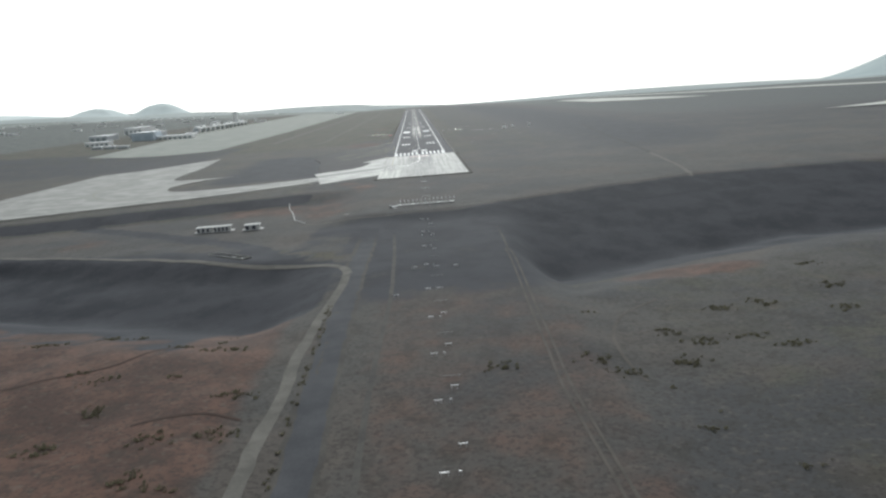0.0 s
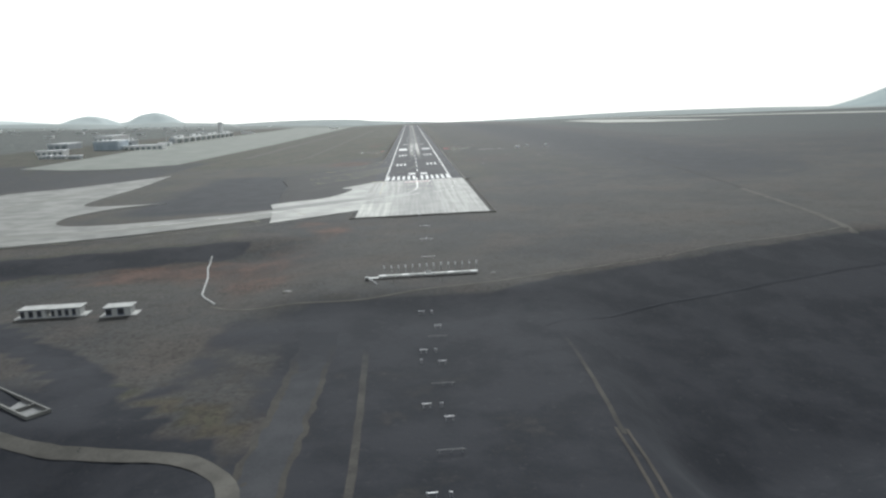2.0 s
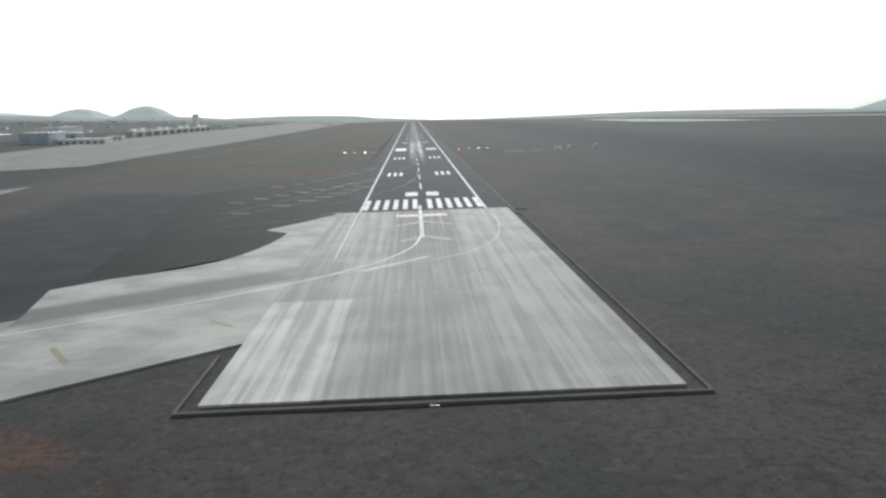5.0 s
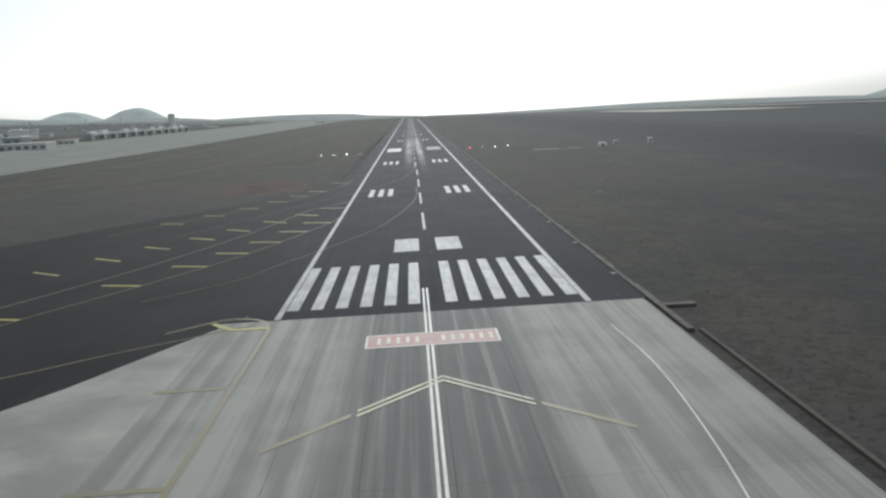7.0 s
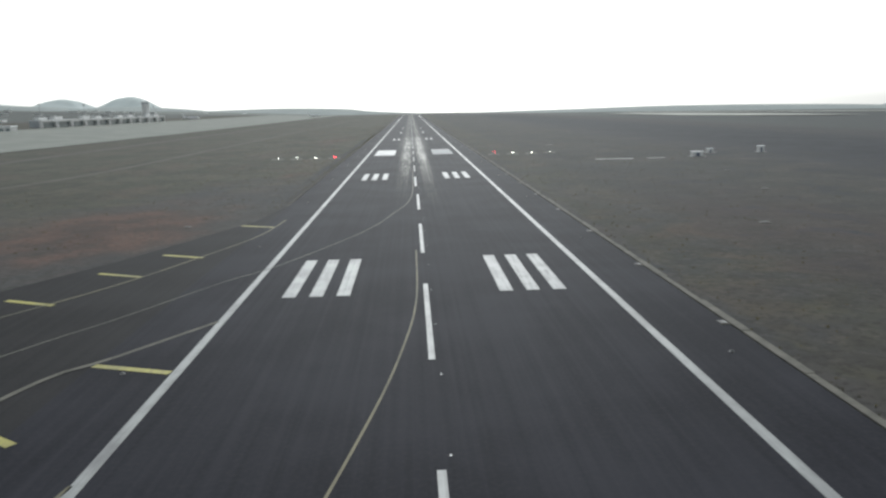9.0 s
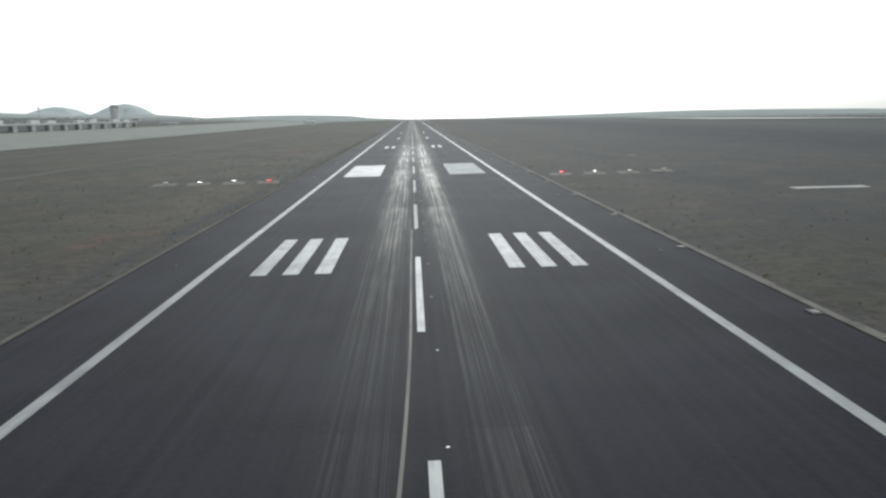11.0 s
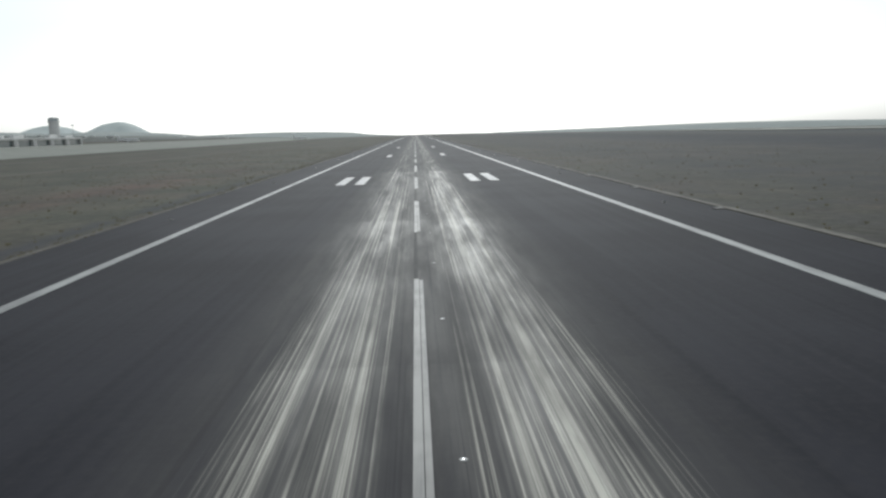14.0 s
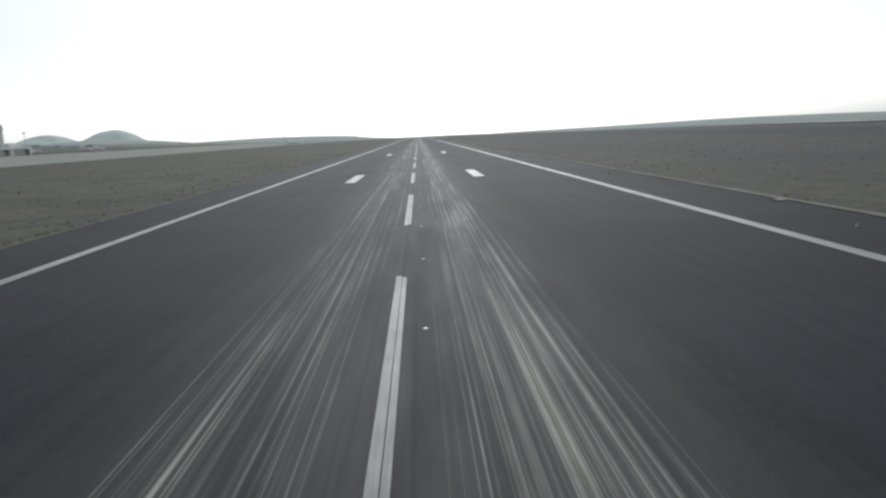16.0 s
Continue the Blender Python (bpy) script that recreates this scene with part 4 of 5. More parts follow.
scatter(barrette(1.6, 3), [(-3.1, y) for y in LIGHT_ROWS] + [(0.5, y) for y in (-342.6, -365.7, -392.6, -419.6, -446.4, -471.1, -496.6, -521.9, -547)]
        + [(-7.1, -419.5), (6.9, -420.0)])
scatter(barrette(4.6, 5), [(0.1, y) for y in (-214.6, -246, -276)])
scatter(crossbar(), [(0.1, y) for y in (-349.5, -377, -404, -430.5, -459, -487.6, -515.7)])
scatter(barrette(0.5, 1), [(-0.55, y) for y in LIGHT_ROWS] + [(-1.6, -183.3), (-1.0, -183.3), (0.3, -212.8), (0.3, -242.8), (-3.7, -364.3)])
scatter(barrette(1.5, 2), [(-12.8, -450.7)])


# ---- antenna array on the plateau edge ----
def antenna_array():
    z = -1.7
    t = thing("antenna_walkway", (-0.5, -299.0, z), "long low white antenna walkway on short piers", "walkway", turn=0.6)
    for k in range(13):
        x = -14.3 + 2.2 * k
        part("deck_panel", box(x + 0.05, x + 2.15, -1.0, 0.8, 0.62, 0.8, 0.03), PALE_WALL if k % 3 else WHITE_WALL, t)
    part("front_beam", box(-14.3, 14.3, -1.1, -1.0, 0.45, 0.7, 0.02), PALE_WALL, t)
    for k in range(8):
        x = -13.4 + 26.8 * k / 7
        part("pier", box(x - 0.2, x + 0.2, -0.5, 0.5, -0.8, 0.63, 0.03), PALE_WALL, t)
    part("cabinet", box(-0.7, 0.8, 0.1, 0.68, 0.8, 1.35, 0.05), PALE_WALL, t)
    part("step_ramp", box(-17.2, -14.3, -1.7, -0.4, 0.35, 0.5, 0.02), WHITE_WALL, t)
    part("end_box", box(-18.1, -17.0, -2.0, -0.8, -0.6, 0.9, 0.06), PALE_WALL, t)
    part("grille", box(-17.9, -17.2, -2.06, -1.99, -0.1, 0.6), DARK, t)
    part("handrail", rod((-17.2, -2.3, 0.85), (-14.5, -6.4, -0.1), 0.09), ENAMEL, t)
    for u in (0.25, 0.6, 0.95):
        x, y, h = -17.2 + 2.7 * u, -2.3 - 4.1 * u, 0.85 - 0.95 * u
        part("rail_post", rod((x, y, h - 1.6), (x, y, h), 0.05), METAL, t)


antenna_array()


def antenna():
    t = thing("antenna_post", (0, 0, 0), "white and orange antenna post in a row", "antenna", "antenna posts")
    part("post", rod((0, 0, -0.8), (0, 0, 1.7), 0.1, 0.1, 8), PALE_WALL, t)
    part("element", box(-0.15, 0.15, -0.28, 0.28, 1.2, 2.0, 0.06), ENAMEL, t)
    part("foot", box(-0.3, 0.3, -0.3, 0.3, -0.8, 0.1, 0.03), CONCRETE, t)
    return t


scatter(antenna(), [(-13.4 + 27.5 * k / 13, -291.4 - 0.03 * k) for k in range(14)])
for x, y, w in ((-39.8, -306.1, 1.3), (18.1, -300.2, 0.7), (2.9, -305, 0.4), (-10.6, -305.4, 0.3)):
    t = thing("marker_cover", (x, y, zground(x, y)), "small white concrete inspection cover on the soil", "cover", "inspection covers")
    part("slab", box(-w, w, -w * 0.8, w * 0.8, -0.4, 0.15, 0.04), DUSTY, t)
    part("lid", box(-w * 0.5, w * 0.5, -w * 0.4, w * 0.4, 0.15, 0.2, 0.02), DULL, t)


# ---- equipment cabins on the lower terrace ----
def cabin(x, y, bays, width, label, turn):
    t = thing("equipment_cabin", (x, y, zground(x, y) + 0.1), label, "cabin", "equipment cabins", turn=turn)
    h, d = 2.2, 4.0
    part("footing", box(-width / 2 - 1.6, width / 2 + 1.8, -d / 2 - 0.5, d / 2 + 0.5, -1.5, 0.12, 0.05), PALE_WALL, t)
    part("body", box(-width / 2, width / 2, -d / 2, d / 2, 0.12, h, 0.04), BLUE_GREY, t)
    part("end_wall", box(width / 2, width / 2 + 0.14, -d / 2, d / 2, 0.12, h, 0.03), PALE_WALL, t)
    part("roof", box(-width / 2 - 0.6, width / 2 + 0.7, -d / 2 - 0.5, d / 2 + 0.6, h, h + 0.3, 0.06), PALE_WALL, t)
    for k in range(bays):
        c = -width / 2 + width * (k + 0.75) / bays
        part("pilaster", box(c - width * 0.22 / bays, c + width * 0.22 / bays, -d / 2 - 0.12, -d / 2, 0.12, h - 0.15, 0.02), PALE_WALL, t)
        part("vent_recess", box(c - width * 0.72 / bays, c - width * 0.26 / bays, -d / 2 - 0.05, -d / 2 + 0.02, 0.4, h - 0.35), DARK, t)


cabin(-85.3, -308, 2, 6.4, "white-roofed equipment cabin with two pilasters", 4)
cabin(-108.8, -306, 3, 6.6, "blue-grey equipment cabin with three white pilasters", 4)
cabin(-100.4, -305.6, 4, 7.4, "blue-grey equipment cabin with four white pilasters", 4)


def basin():
    x, y = -81.5, -371.5
    t = thing("drain_basin", (x, y, zground(x, y) + 0.2), "open concrete drain basin sunk beside the dirt track", "basin", turn=-40)
    for n, b in (("long_wall", (-9, 9, -2.2, -1.8)), ("long_wall", (-9, 9, 1.8, 2.2)), ("end_wall", (-9.0, -8.6, -1.8, 1.8)), ("end_wall", (8.6, 9.0, -1.8, 1.8)), ("cross_wall", (4.2, 4.5, -1.8, 1.8))):
        part(n, box(1.25 * b[0], 1.25 * b[1], b[2], b[3], -1.2, 0.4, 0.04), CONCRETE, t)
    part("floor", box(-10.7, 10.7, -1.8, 1.8, -1.0, -0.25), DULL, t)


basin()


def low_wall(points):
    t = tagged(new("low_wall"), "low pale stained kerb wall stepping down the terrace", "wall", kind="structure")
    for (a, b), (c, d) in zip(points, points[1:]):
        n = max(1, round(math.hypot(c - a, d - b) / 3))
        for k in range(n):
            u, w = k / n, (k + 1) / n
            x0, y0, x1, y1 = a + (c - a) * u, b + (d - b) * u, a + (c - a) * w, b + (d - b) * w
            mx, my = (x0 + x1) / 2, (y0 + y1) / 2
            ln = math.hypot(x1 - x0, y1 - y0)
            part("wall_block", box(-ln / 2 + 0.02, ln / 2 - 0.02, -0.25, 0.25, -1.6, 0.3, 0.04), PALE_WALL, t,
                 loc=(mx, my, zground(mx, my)), turn=math.degrees(math.atan2(y1 - y0, x1 - x0)))


low_wall([(-78.7, -237.1), (-76.5, -251.8), (-72, -268.7), (-67.6, -291.7), (-65.5, -296.5), (-60.5, -304.3)])


def fence(points):
    t = tagged(new("post_fence"), "weathered post and rail fence on the plateau edge", "fence", kind="structure")
    for (a, b), (c, d) in zip(points, points[1:]):
        n = max(1, round(math.hypot(c - a, d - b) / 2.2))
        for k in range(n):
            x, y = a + (c - a) * k / n, b + (d - b) * k / n
            x2, y2 = a + (c - a) * (k + 1) / n, b + (d - b) * (k + 1) / n
            z, z2 = zground(x, y), zground(x2, y2)
            part("post", rod((x, y, z - 0.4), (x, y, z + 1.15), 0.06, 0.05, 6), KERB, t)
            part("rail", rod((x, y, z + 1.0), (x2, y2, z2 + 1.0), 0.025, 0.025, 5), KERB, t)


fence([(-58.7, -286.6), (-48.5, -294.7), (-37.6, -302.9), (-27.8, -305.5)])


# ---- shelters on the far verge ----
def shelter(x, y, w, d, h, label):
    t = thing("equipment_shelter", (x, y, zground(x, y)), label, "shelter", "verge shelters")
    part("body", box(-w / 2, w / 2, -d / 2, d / 2, -0.6, h, 0.05), WHITE_WALL, t)
    part("plinth", box(-w / 2 - 0.9, w / 2 + 0.9, -d / 2 - 1.4, d / 2 + 0.6, -0.6, 0.12, 0.04), PALE_WALL, t)
    part("roof", box(-w / 2 - 0.3, w / 2 + 0.3, -d / 2 - 0.3, d / 2 + 0.3, h, h + 0.2, 0.05), ENAMEL, t)
    part("door", box(-w * 0.18, w * 0.18, -d / 2 - 0.06, -d / 2 + 0.01, 0, h * 0.78, 0.02), BLUE_GREY, t)


shelter(122, 371, 4.4, 3.0, 1.9, "small white equipment shelter with a dark door")
shelter(160, 392, 2.4, 2.2, 2.6, "tall narrow white shelter on the verge")
shelter(137, 394, 2.4, 2.0, 1.6, "low white equipment box in the dry grass")
draped("concrete_strip", [(98, 364), (106, 365)], 2.4, PALE_WALL, "short pale concrete strip leading to the shelters")
draped("concrete_strip", [(76, 362), (92, 363.4)], 3.2, PALE_WALL, "pale concrete strip leading to the shelters")
for x, y, w in ((65, 190, 0.9), (92, 246, 1.0), (57, 125, 0.9), (121, 215, 1.0), (105, 300, 0.9), (-47, 205, 0.7), (-43, 178, 0.7), (78, 480, 1.8)):
    t = thing("drain_cover", (x, y, zground(x, y)), "pale concrete drain cover set in dry grass", "cover", "drain covers")
    part("slab", box(-w, w, -w * 0.7, w * 0.7, -0.5, 0.14, 0.04), CONCRETE, t)
    part("grate", box(-w * 0.6, w * 0.6, -w * 0.35, w * 0.35, 0.14, 0.19, 0.02), DULL, t)


# ---- terminal side ----
def control_tower(x, y):
    t = thing("control_tower", (x, y, zground(x, y)), "pale concrete control tower with a glazed cab", "tower")
    part("base_block", box(-9, 9, -9, 9, -2, 7, 0.2), WHITE_WALL, t)
    part("shaft", lathe([(7.3, 0), (7.0, 20), (7.0, 30), (7.4, 32.5)], 24), WHITE_WALL, t, smooth=True)
    part("gallery", lathe([(8.0, 32.5), (8.2, 33.4), (7.6, 33.8)], 24), WHITE_WALL, t)
    cab = part("cab", lathe([(7.2, 33.8), (7.0, 37.2)], 16), CAB, t, "pale grey cab glazing")
    for k in range(16):
        a = 2 * math.pi * k / 16
        part("mullion", rod((7.22 * math.cos(a), 7.22 * math.sin(a), 33.8), (7.02 * math.cos(a), 7.02 * math.sin(a), 37.2), 0.16, 0.16, 6), WHITE_WALL, cab)
    part("roof", lathe([(7.3, 37.2), (7.2, 38.0), (3.6, 39.2)], 20), WHITE_WALL, t)
    part("mast", rod((0, 0, 39.0), (0, 0, 42), 0.18, 0.08), METAL, t)


control_tower(-522, 1561)


def terminal():
    x, y0, n, bay = -497, 1080, 11, 46.0
    for k in range(n):
        y = y0 + bay * (k + 0.5)
        t = thing("terminal_bay", (x, y, zground(x, y) - 0.2), "pale terminal bay with a dark glazed recess", "terminal", "terminal bays")
        part("body", box(-14, -1.5, -bay / 2 + 0.05, bay / 2 - 0.05, -3, 10.0, 0.1), GREY_WALL, t)
        part("glazing", box(-1.5, -1.1, -bay / 2 + 4, bay / 2 - 4, 0.5, 7.6), GLASS, t)
        part("canopy", box(-4, 2.5, -bay / 2 + 0.1, bay / 2 - 0.1, 8.0, 10.6, 0.15), WHITE_WALL, t)
        part("pillar", box(-1.1, 2.2, -bay / 2 + 0.2, -bay / 2 + 4.5, -2, 8.0, 0.15), WHITE_WALL, t)
        part("pillar", box(-1.1, 2.2, bay / 2 - 4.5, bay / 2 - 0.2, -2, 8.0, 0.15), WHITE_WALL, t)
        if k % 3 != 2:
            part("roof_plant", box(-13, -6, -12, 12, 10.0, 14.0 + (k % 2), 0.2), WHITE_WALL, t)


terminal()


def plain_building(x, y, w, d, h, wall, label, group="", bays=4, door=None):
    t = thing("building", (x, y, zground(x, y)), label, "building", group)
    part("body", box(-w / 2, w / 2, -d / 2, d / 2, -4, h, 0.15), wall, t)
    part("roof", box(-w / 2 - 0.8, w / 2 + 0.8, -d / 2 - 0.8, d / 2 + 0.8, h, h + 0.9, 0.15), ENAMEL, t)
    for k in range(bays):
        c = -w / 2 + w * (k + 0.5) / bays
        part("opening", box(c - w * 0.3 / bays, c + w * 0.3 / bays, -d / 2 - 0.1, -d / 2 + 0.02, 0.3, h * 0.62), door or GLASS, t)


plain_building(-517, 795, 41, 50, 15, HANGAR, "tall blue-grey hangar beside the apron", bays=2, door=HANGAR_DOOR)
plain_building(-462, 800, 66, 24, 6.5, WHITE_WALL, "long low white building beside the apron", bays=7)
for x, y in ((-503, 530), (-482, 528), (-461, 526)):
    plain_building(x, y, 15, 9, 3.6, GREY_WALL, "low shed with a bright white roof", "apron sheds", 3)
plain_building(-545, 640, 40, 20, 6, WHITE_WALL, "low white depot behind the apron", bays=5)
plain_building(-655, 1150, 40, 95, 14, WHITE_WALL, "long pale-roofed hall behind the terminal", bays=4)
plain_building(-625, 860, 34, 60, 9, GREY_WALL, "grey workshop with a pale roof behind the hangar", bays=3)
plain_building(-570, 955, 70, 30, 9, GREY_WALL, "grey cargo hall behind the apron", bays=6)
plain_building(-478, 955, 22, 14, 5, WHITE_WALL, "small white stand building on the apron", bays=3)


def airliner(x, y, turn, label, size=1.0):
    t = thing("airliner", (x, y, zground(x, y) + 0.35), label, "aircraft", "parked aircraft", turn=turn)
    t.scale = (size, size, size)
    body = lathe([(0.15, -19.0), (1.1, -17.8), (1.75, -15.8), (1.98, -13.0), (1.98, 8.0), (1.6, 13.0), (0.9, 17.0), (0.25, 19.2)], 20, "Y")
    part("fuselage", body, ENAMEL, t, smooth=True, loc=(0, 0, 3.6))
    for s in (-1, 1):
        bm = bmesh.new()
        pts = [(s * 1.4, -3.5), (s * 1.4, 3.6), (s * 8, 3.2), (s * 17.2, 6.6), (s * 17.2, 5.0)]
        vs = [[bm.verts.new((px, py, 2.5 + 0.09 * abs(px) + o)) for px, py in pts] for o in (-0.18, 0.18)]
        bm.faces.new(vs[1]), bm.faces.new(vs[0][::-1])
        for k in range(5):
            j = (k + 1) % 5
            bm.faces.new((vs[0][k], vs[0][j], vs[1][j], vs[1][k]))
        bmesh.ops.recalc_face_normals(bm, faces=bm.faces)
        part("wing", bm, ENAMEL, t)
        part("engine", lathe([(0.75, -2.2), (1.05, -1.6), (1.0, 0.8), (0.55, 2.2)], 16, "Y"), ENAMEL, t, smooth=True, loc=(s * 5.7, -2.4, 1.75))
        part("tailplane", box(*sorted((s * 0.5, s * 6.2)), 15.0, 17.6, 4.5, 4.7, 0.05), ENAMEL, t)
        part("main_gear", rod((s * 3.4, 1.5, 0), (s * 3.0, 1.5, 2.6), 0.42, 0.2, 10), DARK, t)
    bm = bmesh.new()
    fin = [(12.6, 5.0), (17.8, 4.6), (19.6, 11.4), (17.0, 11.4)]
    vs = [[bm.verts.new((o, py, pz)) for py, pz in fin] for o in (-0.16, 0.16)]
    bm.faces.new(vs[1]), bm.faces.new(vs[0][::-1])
    for k in range(4):
        j = (k + 1) % 4
        bm.faces.new((vs[0][k], vs[0][j], vs[1][j], vs[1][k]))
    bmesh.ops.recalc_face_normals(bm, faces=bm.faces)
    part("fin", bm, ENAMEL, t)
    part("nose_gear", rod((0, -13.6, 0), (0, -13.6, 2.2), 0.35, 0.15, 10), DARK, t)
    for s in (-1, 1):
        part("window_band", box(*sorted((s * 1.9, s * 1.99)), -12.5, 10.5, 4.0, 4.35), DARK, t)


airliner(-489, 1750, 78, "white airliner parked side-on beyond the terminal", 1.1)
airliner(-300, 2420, 80, "distant white airliner parked on the apron")


def mast(x, y, h):
    t = thing("floodlight_mast", (x, y, zground(x, y)), "tall thin apron floodlight mast", "light mast", "floodlight masts")
    part("pole", rod((0, 0, -1), (0, 0, h), 0.45, 0.25, 8), METAL, t)
    part("head", box(-2.2, 2.2, -0.5, 0.5, h, h + 1.6, 0.1), METAL, t)


for x, y, h in ((-558, 1210, 30), (-560, 1370, 30), (-540, 1660, 28), (-545, 990, 28), (-575, 700, 25)):
    mast(x, y, h)


def house(x, y, w, d, h, turn):
    t = thing("house", (x, y, zground(x, y)), "small flat-roofed pale house on the far slope", "house", "far houses", turn=turn)
    part("wall", box(-w / 2, w / 2, -d / 2, d / 2, -6, h, 0.1), WHITE_WALL, t)
    part("roof", box(-w / 2 - 0.4, w / 2 + 0.4, -d / 2 - 0.4, d / 2 + 0.4, h, h + 0.5), ENAMEL, t)
    part("window", box(-w * 0.3, -w * 0.08, -d / 2 - 0.08, -d / 2 + 0.01, h * 0.3, h * 0.65), DARK, t)
    part("window", box(w * 0.1, w * 0.32, -d / 2 - 0.08, -d / 2 + 0.01, h * 0.3, h * 0.65), DARK, t)


rnd = random.Random(5)
for k in range(80):
    y = rnd.uniform(1300, 4600)
    x = -rnd.uniform(640, 900 + y * 0.5)
    house(x, y, rnd.uniform(12, 30), rnd.uniform(12, 26), rnd.uniform(2.8, 5.5), rnd.uniform(-20, 20))


# ---- hills and distance ----
def hill(x, y, r, h, mat, label, squash=1.0, seed=0, peak=1.6):
    rings, spokes = 22, 56
    base = zground(max(min(x, 8900), -8900), min(y, 10400)) - 6
    verts, faces = [(x, y, base + h)], []
    for a in range(1, rings + 1):
        u = a / rings
        for b in range(spokes):
            th = 2 * math.pi * b / spokes
            wob = 1 + 0.16 * noise.noise((math.cos(th) * 1.4, math.sin(th) * 1.4, seed))
            px, py = x + r * u * wob * math.cos(th), y + r * u * wob * math.sin(th) * squash
            prof = (0.5 + 0.5 * math.cos(math.pi * u)) ** (peak / 1.6)
            z = zground(max(min(px, 8900), -8900), min(py, 10400)) - 6 + h * prof * (1 + 0.12 * noise.noise((px / r * 4, py / r * 4, seed)) * math.sin(math.pi * min(1, u * 1.1)))
            verts.append((px, py, z))
    for b in range(spokes):
        faces.append((0, 1 + b, 1 + (b + 1) % spokes))
    for a in range(rings - 1):
        for b in range(spokes):
            c, d = 1 + a * spokes + b, 1 + a * spokes + (b + 1) % spokes
            faces.append((c, c + spokes, d + spokes, d))
    tagged(new("hill", mesh_from("hill", verts, faces, mat, True)), label, "hill", kind="structure")


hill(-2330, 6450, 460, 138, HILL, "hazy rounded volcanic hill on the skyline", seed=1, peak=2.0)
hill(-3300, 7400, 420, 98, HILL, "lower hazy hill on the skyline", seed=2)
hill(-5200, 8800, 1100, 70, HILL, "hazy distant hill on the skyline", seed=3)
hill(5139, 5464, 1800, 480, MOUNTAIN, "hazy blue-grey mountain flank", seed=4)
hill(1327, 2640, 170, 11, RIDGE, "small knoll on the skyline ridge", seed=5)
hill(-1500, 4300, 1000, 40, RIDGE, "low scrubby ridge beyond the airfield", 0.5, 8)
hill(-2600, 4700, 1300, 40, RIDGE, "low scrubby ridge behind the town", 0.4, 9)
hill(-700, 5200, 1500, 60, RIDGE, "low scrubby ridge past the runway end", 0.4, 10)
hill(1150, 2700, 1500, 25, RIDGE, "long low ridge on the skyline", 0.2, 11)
for outline, label in (([(505, 2000), (520, 1500), (600, 1370), (720, 1320), (800, 1325), (760, 1540), (680, 1850), (600, 2010)], "pale bleached field in the far distance"),
                       ([(640, 2310), (960, 1850), (1180, 1640), (1400, 1330), (1560, 1360), (1330, 1790), (1060, 1990), (740, 2350)], "long pale field below the skyline ridge"),
                       ([(528, 285), (640, 350), (700, 400), (690, 330), (610, 290)], "small pale clearing in the scrub")):
    v, f = [], []
    cx, cy = (sum(p[k] for p in outline) / len(outline) for k in (0, 1))
    ends = [(a + (c - a) * u / 6, b + (d - b) * u / 6) for (a, b), (c, d) in zip(outline, outline[1:] + outline[:1]) for u in range(6)]
    for u in (1.0, 0.8, 0.6, 0.4, 0.2):
        for x, y in ends:
            x, y = cx + (x - cx) * u, cy + (y - cy) * u
            v.append((x, y, zground(x, y) + 1.2))
    n = len(ends)
    f = [(a * n + b, a * n + (b + 1) % n, (a + 1) * n + (b + 1) % n, (a + 1) * n + b) for a in range(4) for b in range(n)] + [tuple(range(4 * n, 5 * n))]
    tagged(new("pale_field", mesh_from("pale_field", v, f, PALE_FIELD, True)), label, "field", kind="structure")


def far_plain():
    """The plain towards the horizon, so far off that it hardly shifts."""
    verts, faces = [], []
    xs, ys = np.linspace(-8800, 8800, 90), np.concatenate([np.linspace(2700, 4000, 20), np.linspace(4200, 10300, 26)])
    for x in xs:
        for y in ys:
            verts.append((x, y, zground(x, y) + 2.5 * min(1.0, (y - 2700) / 300)))
    n = len(ys)
    for a in range(len(xs) - 1):
        for b in range(n - 1):
            faces.append((a * n + b, (a + 1) * n + b, (a + 1) * n + b + 1, a * n + b + 1))
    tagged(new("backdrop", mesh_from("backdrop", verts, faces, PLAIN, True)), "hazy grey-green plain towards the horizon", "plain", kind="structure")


far_plain()


# ---- dry plants ----
def plants(name, places, size, blades, mat, label, seed):
    """Clumps of thin blades or leaves, joined into one mesh."""
    rnd = random.Random(seed)
    verts, faces = [], []
    for x, y in places:
        z, s = zground(x, y) - 0.02, size * rnd.uniform(0.5, 1.4)
        for _ in range(blades):
            a, lean = rnd.uniform(0, 6.283), rnd.uniform(0.1, 0.9)
            r = s * 0.8 * math.sqrt(rnd.random())
            bx, by = x + r * math.cos(a), y + r * math.sin(a)
            hgt = s * rnd.uniform(0.4, 1.0)
            w = s * rnd.uniform(0.10, 0.22)
            ox, oy = math.cos(a + 1.57) * w, math.sin(a + 1.57) * w
            tx, ty = bx + math.cos(a) * lean * hgt, by + math.sin(a) * lean * hgt
            k = len(verts)
            verts.extend([(bx - ox, by - oy, z), (bx + ox, by + oy, z), (tx + ox * 0.6, ty + oy * 0.6, z + hgt), (tx - ox * 0.6, ty - oy * 0.6, z + hgt * 0.8)])
            faces.append((k, k + 1, k + 2, k + 3))
    tagged(new(name, mesh_from(name, verts, faces, mat)), label, "plants", kind="stuff")


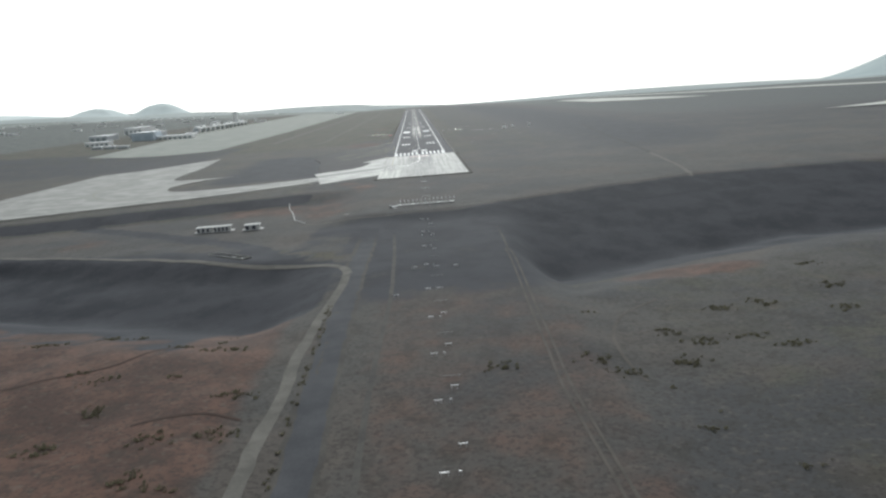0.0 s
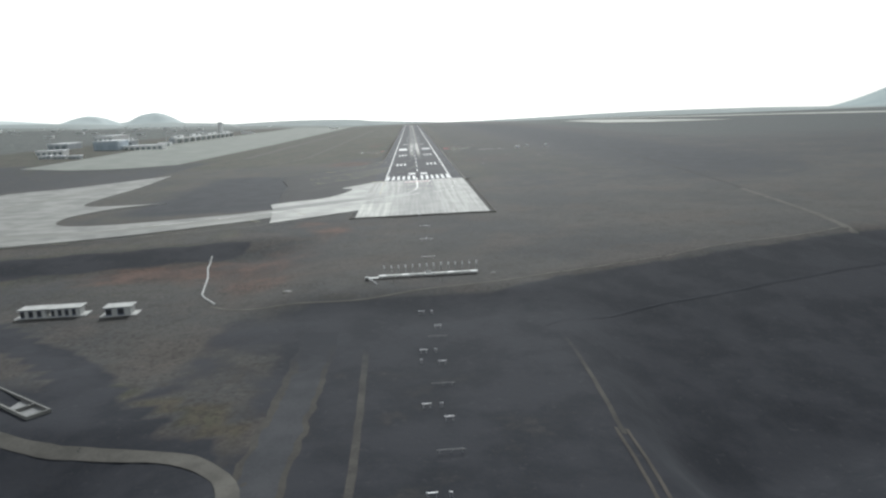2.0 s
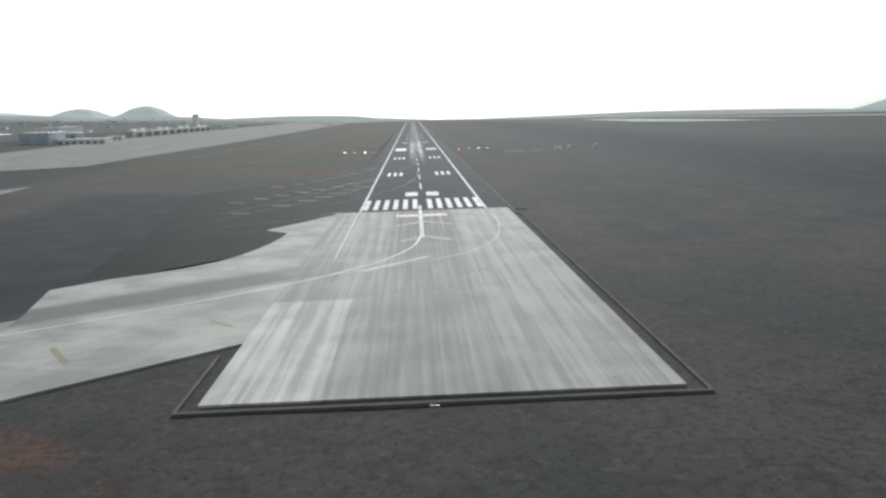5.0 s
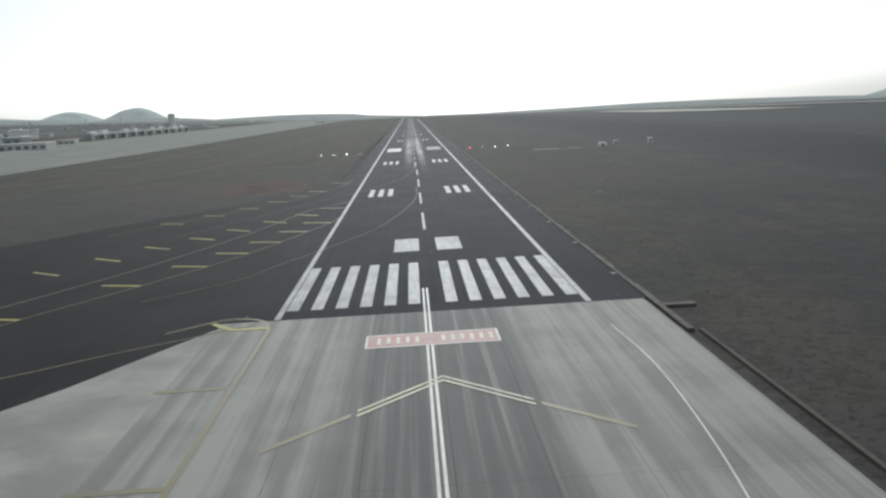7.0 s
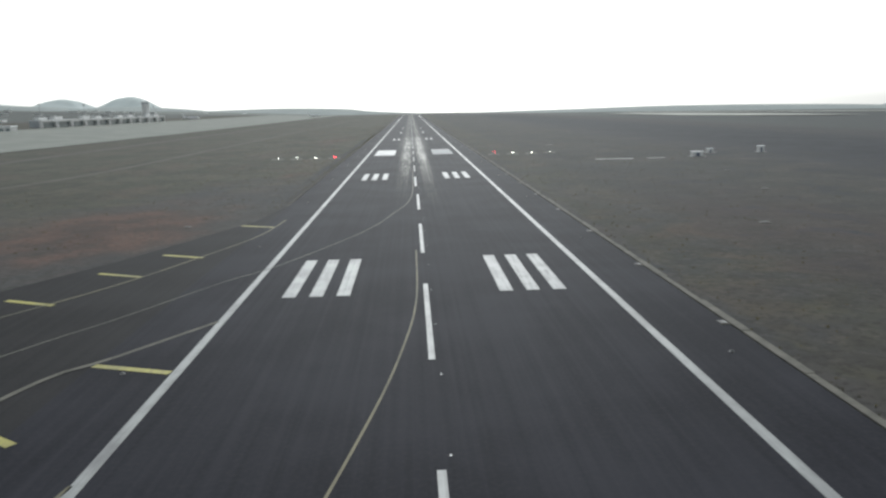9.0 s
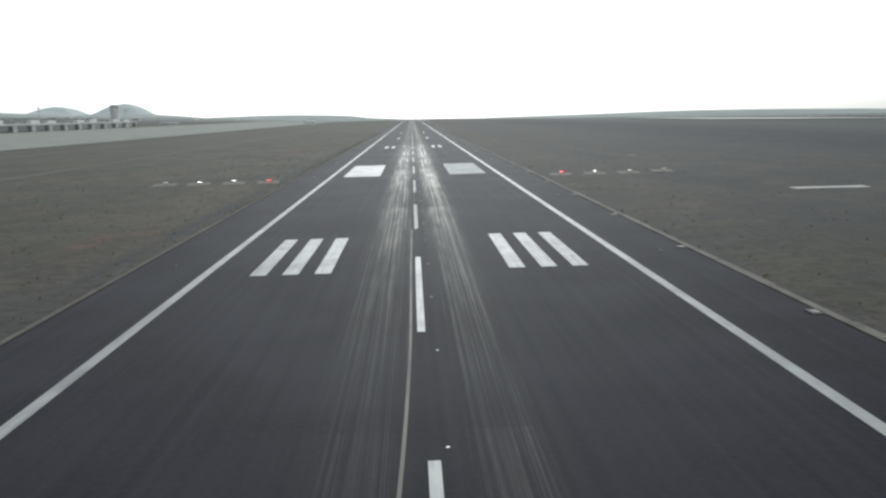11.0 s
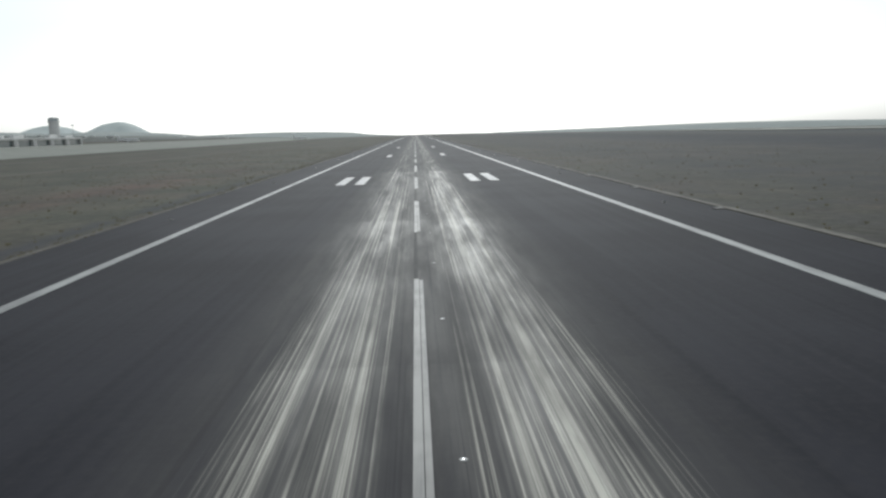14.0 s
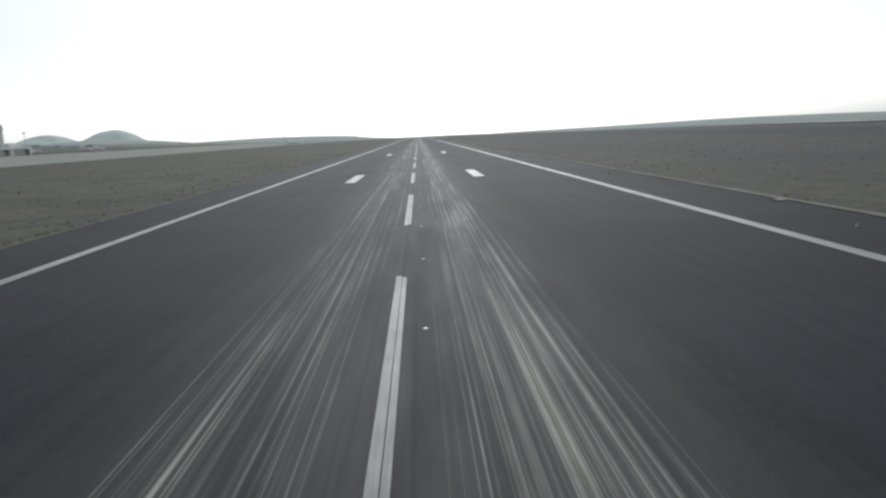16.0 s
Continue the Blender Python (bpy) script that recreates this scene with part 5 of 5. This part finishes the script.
rnd = random.Random(11)
verge = []
for k in range(4200):
    y = rnd.uniform(180, 1000)
    verge.append((-32.6 - 90 * rnd.random() ** 1.5, y))
for k in range(2200):
    y = rnd.uniform(-100, 900)
    verge.append((32.6 + 90 * rnd.random() ** 1.5, y))
verge = [p for p in verge if not (p[0] < 0 and p[1] < 232 and p[0] > -33 - (232 - p[1]) * 0.62)]
plants("grass_tufts", verge, 0.22, 7, STRAW, "dead straw-coloured grass tufts along the verge", 21)
fringe = [(-32.0 - 1.8 * rnd.random() ** 1.4, 236 + 460 * rnd.random() ** 0.7) for _ in range(1100)]
plants("grass_fringe", fringe, 0.15, 6, STRAW, "golden dead grass fringe along the asphalt edge", 25)
edge = [(-31.6 - 2.6 * rnd.random() ** 1.6, rnd.uniform(236, 960)) for _ in range(200)] + [(32.2 + 1.6 * rnd.random() ** 2, rnd.uniform(-100, 900)) for _ in range(350)]
plants("edge_scrub", edge, 0.18, 6, LEAF, "dark dry scrub creeping over the asphalt edge", 24)
low = []
for cx, cy in ((-108, -470), (-93, -463), (-79, -503), (-74, -520), (-55, -551), (-53, -485), (-46, -516), (-46, -534), (-57, -535), (-78, -536), (75, -475), (87, -472), (55, -492), (61, -500), (120, -436), (112, -463), (33, -511), (37, -517), (74, -497), (11, -512), (53, -512), (80, -505), (105, -484)):
    for _ in range(20):
        low.append((cx + rnd.gauss(0, 2.1), cy + rnd.gauss(0, 1.5)))
for k in range(90):
    x, y = rnd.uniform(-190, 230), rnd.uniform(-670, -462)
    if not -40 < x < 34:
        low.extend((x + rnd.gauss(0, 1.6), y + rnd.gauss(0, 0.8)) for _ in range(rnd.randint(1, 9)))
low.extend((rnd.uniform(-33, -31.5), rnd.uniform(-590, -450)) for _ in range(60))
plants("shrubs", low, 0.5, 16, LEAF, "low dark dry shrubs scattered on the soil", 22)
plants("plateau_scrub", [(rnd.uniform(-150, 140), rnd.uniform(-290, -188)) for _ in range(500)], 0.24, 6, LEAF, "sparse low scrub on the plateau", 23)
